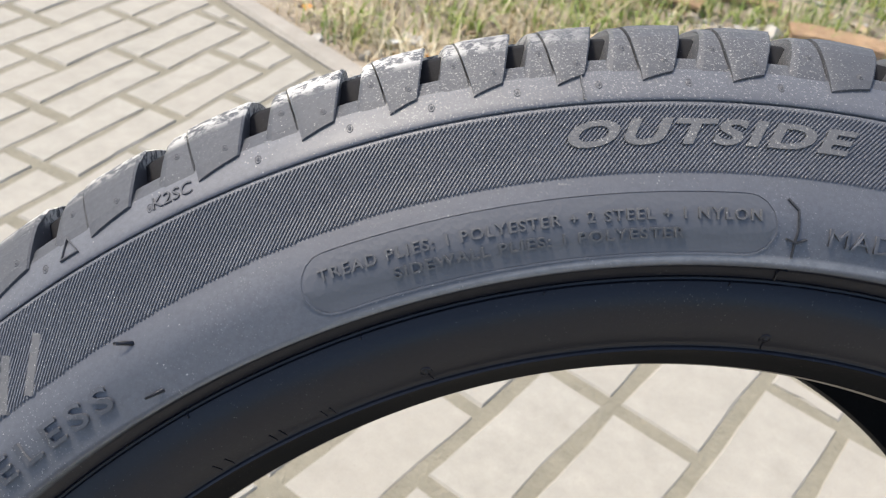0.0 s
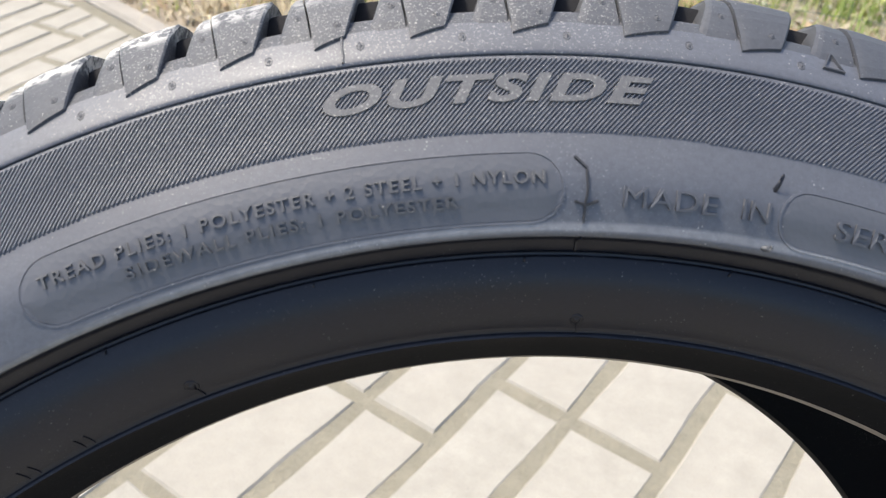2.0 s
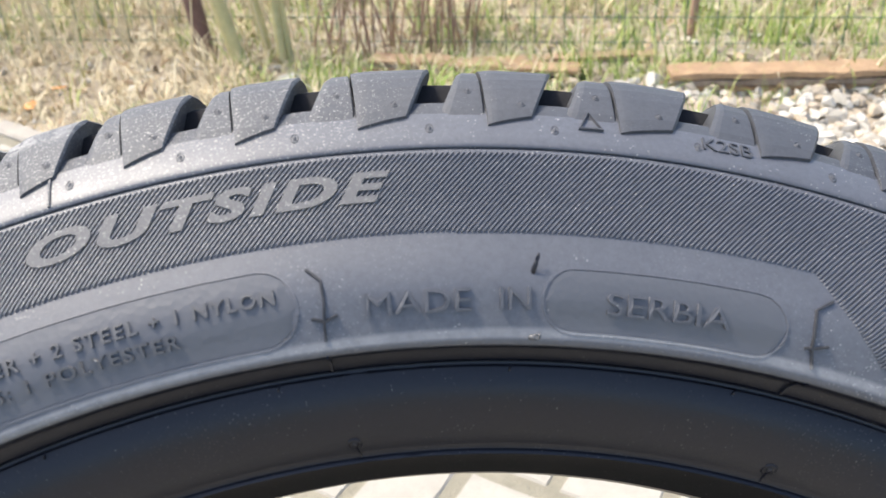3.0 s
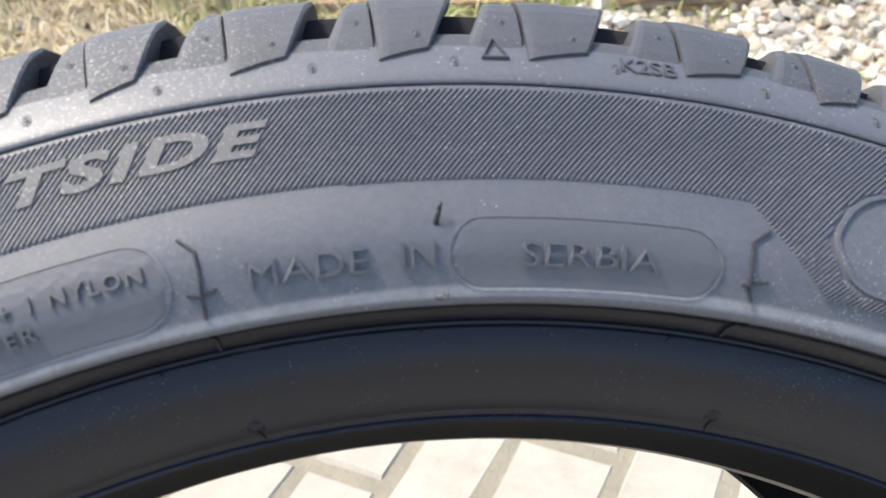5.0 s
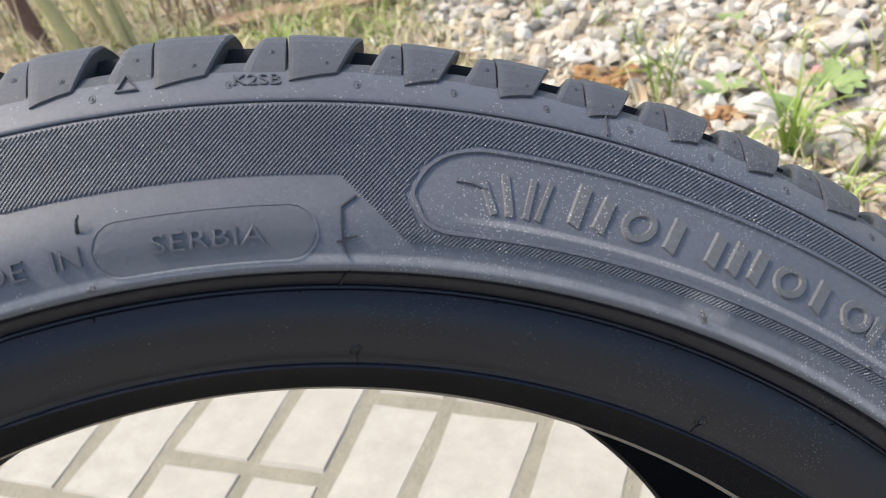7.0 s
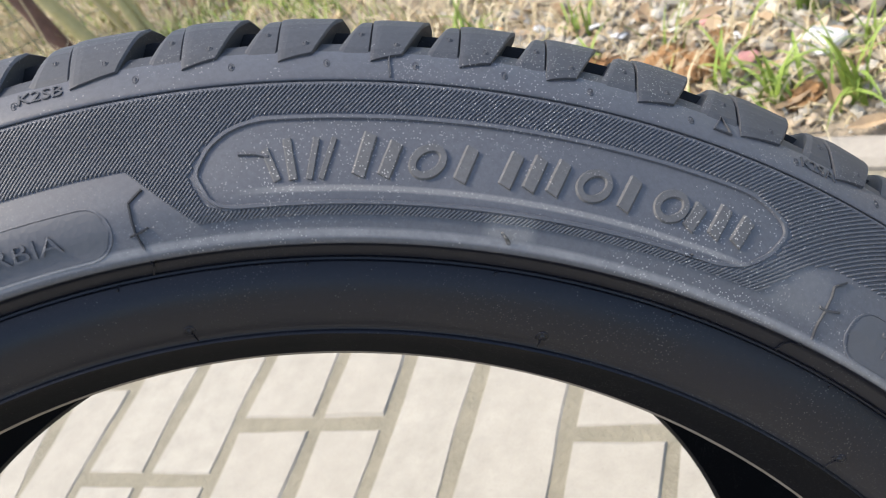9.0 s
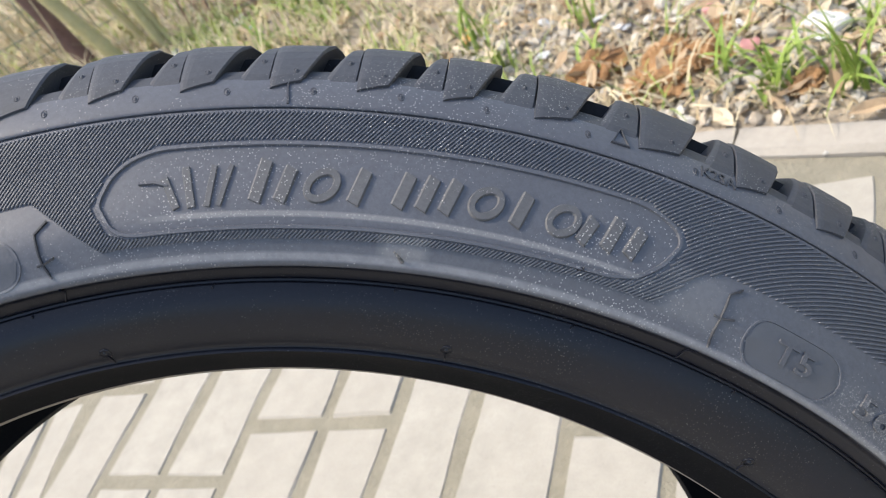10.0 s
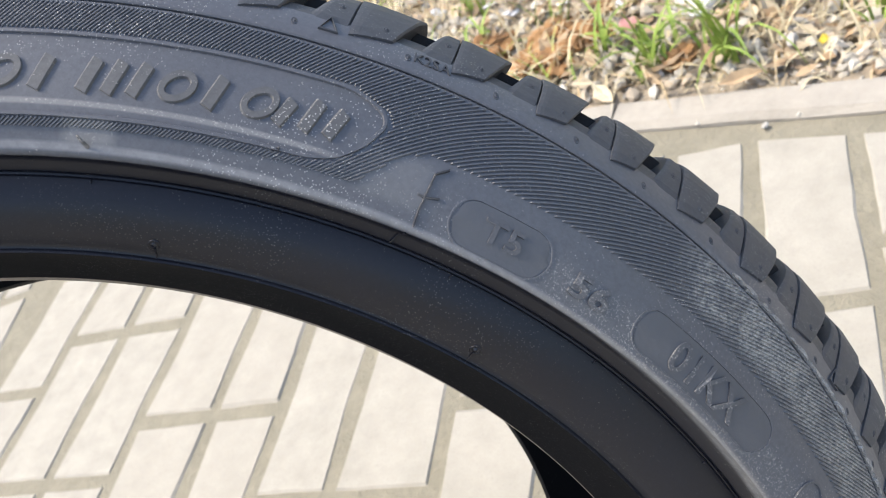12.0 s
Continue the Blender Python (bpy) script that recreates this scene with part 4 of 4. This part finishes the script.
def clump(x, y, size, seed):
    """A crumpled clump of dead brown moss with curled leaves stuck in it."""
    gg = random.Random(seed)
    root = new("dead_clump")
    root.location = (x, y, bed_z(x, y))
    tagged(root, "rust-brown clump of dead moss and leaves", "dead plants", "brown clumps on the bed")
    bm = bmesh.new()
    bmesh.ops.create_icosphere(bm, subdivisions=4, radius=1.0)
    off = Vector((seed, 0, 0))
    verts = []
    for v in bm.verts:
        p = v.co * (1 + 0.45 * noise.noise(v.co * 1.7 + off) + 0.35 * noise.noise(v.co * 4.5 + off) + 0.22 * noise.noise(v.co * 11 + off))
        verts.append((p.x * size, p.y * size * 0.8, max(-0.004, p.z * size * 0.55 + size * 0.25)))
    faces = [tuple(v.index for v in f.verts) for f in bm.faces]
    bm.free()
    part("moss_body", mesh_of("moss_body", verts, faces, mat_moss, False), root)
    for _ in range(14):
        az, s = gg.uniform(0, 6.283), size * gg.uniform(0.3, 0.6)
        m = pose(math.cos(az) * size * 0.7, math.sin(az) * size * 0.6, size * gg.uniform(0.2, 0.6), gg.uniform(-60, 60), gg.uniform(-60, 60), math.degrees(az))
        verts = [tuple(m @ Vector(p)) for p in ((-s, 0, 0), (-s * 0.4, -s * 0.45, s * 0.2), (s * 0.4, -s * 0.4, s * 0.25), (s, 0, 0.1 * s), (s * 0.4, s * 0.4, s * 0.25), (-s * 0.4, s * 0.45, s * 0.2), (0, 0, 0))]
        part("dead_leaf", mesh_of("dead_leaf", verts, [(i, (i + 1) % 6, 6) for i in range(6)], mat_leaf, False), root)
    return root


mat_moss = plain("dead_moss", (0.20, 0.095, 0.035), (0.50, 0.29, 0.13), 45, 0.95, 0.9, 0.004)
for i, (x, y, s) in enumerate(((0.635, 1.235, 0.04), (0.69, 1.0, 0.03), (0.53, 0.90, 0.044), (0.505, 0.84, 0.038), (0.56, 0.85, 0.03), (0.60, 1.28, 0.035), (0.45, 0.98, 0.042), (0.484, 0.872, 0.036), (0.605, 0.905, 0.02), (0.60, 0.705, 0.022))):
    clump(x, y, s, 140 + i)

LITTER = {"pink": (0.62, 0.30, 0.27), "green": (0.03, 0.42, 0.25), "yellow": (0.8, 0.6, 0.05), "orange": (0.8, 0.33, 0.06), "white": (0.8, 0.8, 0.78), "turquoise": (0.2, 0.6, 0.55)}
for i, (x, y, s, hue) in enumerate(((0.885, 1.05, 0.018, "pink"), (0.66, 1.0, 0.016, "pink"), (-0.10, 1.83, 0.016, "green"), (0.0, 1.86, 0.012, "turquoise"), (0.715, 0.60, 0.011, "yellow"), (-0.80, 2.0, 0.022, "orange"), (0.62, 0.95, 0.018, "pink"), (-0.34, 2.20, 0.03, "white"), (0.30, 1.70, 0.014, "white"), (0.47, 1.52, 0.016, "white"), (0.755, 0.97, 0.013, "turquoise"), (0.815, 0.80, 0.010, "turquoise"), (-0.95, 2.05, 0.03, "turquoise"), (-0.13, 1.47, 0.016, "orange"), (0.40, 1.25, 0.015, "orange"), (0.52, 1.12, 0.018, "white"), (-0.2, 1.52, 0.02, "white"), (0.347, 1.285, 0.022, "orange"), (0.456, 1.204, 0.022, "white"), (0.60, 0.821, 0.02, "pink"), (-0.372, 1.588, 0.02, "orange"), (0.659, 0.75, 0.016, "white"), (-0.751, 2.086, 0.022, "orange"), (-0.451, 2.326, 0.03, "white"), (0.62, 0.88, 0.014, "white"), (0.41, 1.10, 0.014, "white"), (0.53, 1.06, 0.013, "white"), (0.585, 0.99, 0.012, "white"))):
    c0 = LITTER[hue]
    m0 = bpy.data.materials.get("litter_" + hue) or plain("litter_" + hue, tuple(q * 0.7 for q in c0), c0, 60, 0.5, 0.2, 0.001)
    v, f = stone_shape(random.Random(200 + i), s, 0.2, 2)
    ob = new("litter_scrap", mesh_of("litter_scrap", [tuple(p) for p in v], f, m0, False))
    ob.location, ob.rotation_euler = (x, y, bed_z(x, y) + s * 0.28 + 0.008), (0.3, 0.1, i)
    tagged(ob, f"small faded {hue} scrap of litter on the soil", "litter")
for i, (x, y) in enumerate(((0.545, 0.596), (0.585, 0.534), (0.619, 0.517))):
    v, f = stone_shape(random.Random(300 + i), 0.005, 0.7, 2)
    ob = new("pebble", mesh_of("pebble", [tuple(w) for w in v], f, mat_stone, False))
    ob.location = (x, y, 0.003)
    tagged(ob, "small pale pebble lying on the paving", "pebble")


# ---------- old timber ----------
def timber(x0, y0, x1, y1, wide, high, seed, label):
    """A decayed length of timber in split layers."""
    gg = random.Random(seed)
    root = new("old_timber")
    L, az = math.hypot(x1 - x0, y1 - y0), math.atan2(y1 - y0, x1 - x0)
    root.matrix_world = Matrix.Translation((x0, y0, bed_z((x0 + x1) / 2, (y0 + y1) / 2) - 0.004)) @ Matrix.Rotation(az, 4, "Z")
    tagged(root, label, "timber")
    for layer in range(4):
        z0, z1 = high * layer / 4, high * (layer + 1) / 4 - 0.003
        s0, s1 = gg.uniform(0, 0.06) * L, L * (1 - gg.uniform(0, 0.08))
        half = wide / 2 * gg.uniform(0.75, 1.0)
        n, verts = 22, []
        for k in range(n + 1):
            x = s0 + (s1 - s0) * k / n
            w0, w1 = half * (1 + 0.22 * noise.noise((x * 9, seed + layer, 0))), half * (1 + 0.22 * noise.noise((x * 9, seed + layer, 5)))
            b0, b1 = z0 + 0.005 * noise.noise((x * 12, layer, seed)), z1 + 0.006 * noise.noise((x * 15, layer, seed + 3))
            verts += [(x, -w0, b0), (x, -w0 * 0.97, b1), (x, w1 * 0.97, b1), (x, w1, b0)]
        faces = [(4 * k + m, 4 * k + (m + 1) % 4, 4 * k + 4 + (m + 1) % 4, 4 * k + 4 + m) for k in range(n) for m in range(4)]
        faces += [(3, 2, 1, 0), (4 * n, 4 * n + 1, 4 * n + 2, 4 * n + 3)]
        part("split_layer", mesh_of("split_layer", verts, faces, mat_bark if layer % 2 else mat_plank, False), root)
    return root


mat_plank = plain("grey_split_wood", (0.16, 0.11, 0.075), (0.42, 0.33, 0.24), 45, 0.9, 0.8, 0.004)
timber(-0.02, 2.08, 0.46, 1.88, 0.085, 0.038, 7, "decayed brown split log lying in grass")
timber(0.60, 1.80, 1.75, 1.60, 0.09, 0.06, 8, "weathered split timber beam with rotten brown face")
timber(0.22, 2.02, 0.66, 1.98, 0.05, 0.03, 9, "thin grey weathered plank lying in grass")


# ---------- stems, post and fence ----------
def stem(path, r0, r1, material, name="stem", parent=None):
    verts, n = [], len(path)
    for k, p in enumerate(path):
        rad = r0 + (r1 - r0) * k / (n - 1)
        d = (Vector(path[min(k + 1, n - 1)]) - Vector(path[max(k - 1, 0)])).normalized()
        u = d.orthogonal().normalized()
        v = d.cross(u)
        verts += [tuple(Vector(p) + (u * math.cos(w) + v * math.sin(w)) * rad * (1 + 0.05 * math.sin(3 * w + k))) for w in (2 * math.pi * m / 10 for m in range(10))]
    faces = [(k * 10 + m, k * 10 + (m + 1) % 10, k * 10 + 10 + (m + 1) % 10, k * 10 + 10 + m) for k in range(n - 1) for m in range(10)]
    faces.append(tuple((n - 1) * 10 + m for m in range(10)))
    return part(name, mesh_of(name, verts, faces, material), parent)


def grown(x, y, tx, ty, high, bow, seed):
    gg = random.Random(seed)
    pts, z0 = [], bed_z(x, y) - 0.03
    for k in range(9):
        q = k / 8
        pts.append((x + tx * q + bow * math.sin(q * 3.1) + gg.gauss(0, 0.004) * k / 3, y + ty * q + gg.gauss(0, 0.004) * k / 3, z0 + high * q))
    return pts


shrub = tagged(new("shrub"), "bare shrub with smooth olive-green stems", "shrub")
for i, (x, y, tx, ty, bow, rad) in enumerate(((-0.315, 2.12, -0.34, 0.10, 0.02, 0.019), (-0.25, 2.16, -0.16, 0.16, -0.02, 0.011), (-0.225, 2.13, -0.08, 0.12, 0.015, 0.012), (-0.205, 2.14, -0.13, 0.10, 0.02, 0.011))):
    stem(grown(x, y, tx, ty, 1.25, bow, i), rad, rad * 0.45, mat_trunk, "stem", shrub)
mat_twig = plain("red_brown_twig", (0.20, 0.11, 0.07), (0.38, 0.25, 0.17), 60, 0.8, 0.3, 0.001)
thicket = tagged(new("twig_thicket"), "thin red-brown bare twigs standing by the fence", "twigs")
g = random.Random(90)
for i in range(52):
    x, y = g.uniform(-0.16, 0.26), g.uniform(2.10, 2.32)
    stem(grown(x, y, g.uniform(-0.2, 0.2), g.uniform(-0.05, 0.15), g.uniform(0.35, 0.9), g.uniform(-0.03, 0.03), 500 + i), 0.0026, 0.0008, mat_twig, "twig", thicket)
reeds = tagged(new("reed_stalks"), "dry pale upright stalks behind the bed", "stalks")
for i in range(230):
    x, y = g.uniform(-1.7, -0.2), g.uniform(2.15, 3.1)
    stem(grown(x, y, g.uniform(-0.25, 0.1), g.uniform(-0.1, 0.1), g.uniform(0.3, 0.8), g.uniform(-0.03, 0.03), 700 + i), 0.0022, 0.0008, mat_straw, "stalk", reeds)
sapling = tagged(new("sapling"), "thin forked brown sapling by the fence", "sapling")
stem(grown(0.80, 2.16, 0.03, 0.05, 0.9, 0.02, 33), 0.011, 0.006, mat_twig, "stem", sapling)
stem([(0.815, 2.17, 0.12), (0.84, 2.18, 0.25), (0.85, 2.2, 0.5), (0.87, 2.2, 0.9)], 0.007, 0.003, mat_twig, "stem", sapling)

fence = tagged(new("wire_fence"), "green welded wire mesh fence with dark post", "fence")
kf = Nodes("green_wire")
mat_wire = kf.done(kf.mix(kf.noise(50, 3), (0.03, 0.09, 0.055), (0.07, 0.14, 0.09)), 0.45)
mat_post = plain("dark_rusty_post", (0.09, 0.05, 0.04), (0.22, 0.13, 0.10), 30, 0.75, 0.5, 0.002)
F0, F1 = Vector((-1.9, 2.73, 0)), Vector((2.3, 1.62, 0))
run = (F1 - F0).length
along = (F1 - F0).normalized()


def rod(name, length, rad, vertical, material):
    pts = [(0, 0, length * k) if vertical else (length * k, 0, 0) for k in (0, 1)]
    verts = [(p[0] + (rad * math.cos(w) if vertical else 0), rad * math.sin(w), p[2] + (0 if vertical else rad * math.cos(w))) for p in pts for w in (0.785 + 1.571 * m for m in range(4))]
    return mesh_of(name, verts, [(m, (m + 1) % 4, 4 + (m + 1) % 4, 4 + m) for m in range(4)] + [(3, 2, 1, 0), (4, 5, 6, 7)], material, False)


upright, level = rod("upright_wire", 1.25, 0.0014, True, mat_wire), rod("level_wire", run, 0.0012, False, mat_wire)
for i in range(int(run / 0.072)):
    ob = part("upright_wire", upright, fence)
    ob.location = F0 + along * (0.072 * i) + Vector((0, 0, -0.02))
for i in range(20):
    ob = part("level_wire", level, fence)
    ob.matrix_world = Matrix.Translation(F0 + Vector((0, -0.0028, 0.02 + 0.062 * i))) @ Matrix.Rotation(math.atan2(along.y, along.x), 4, "Z")
stem([(-0.43, 2.30, -0.05), (-0.47, 2.33, 0.3), (-0.55, 2.38, 1.2)], 0.023, 0.021, mat_post, "post", fence)
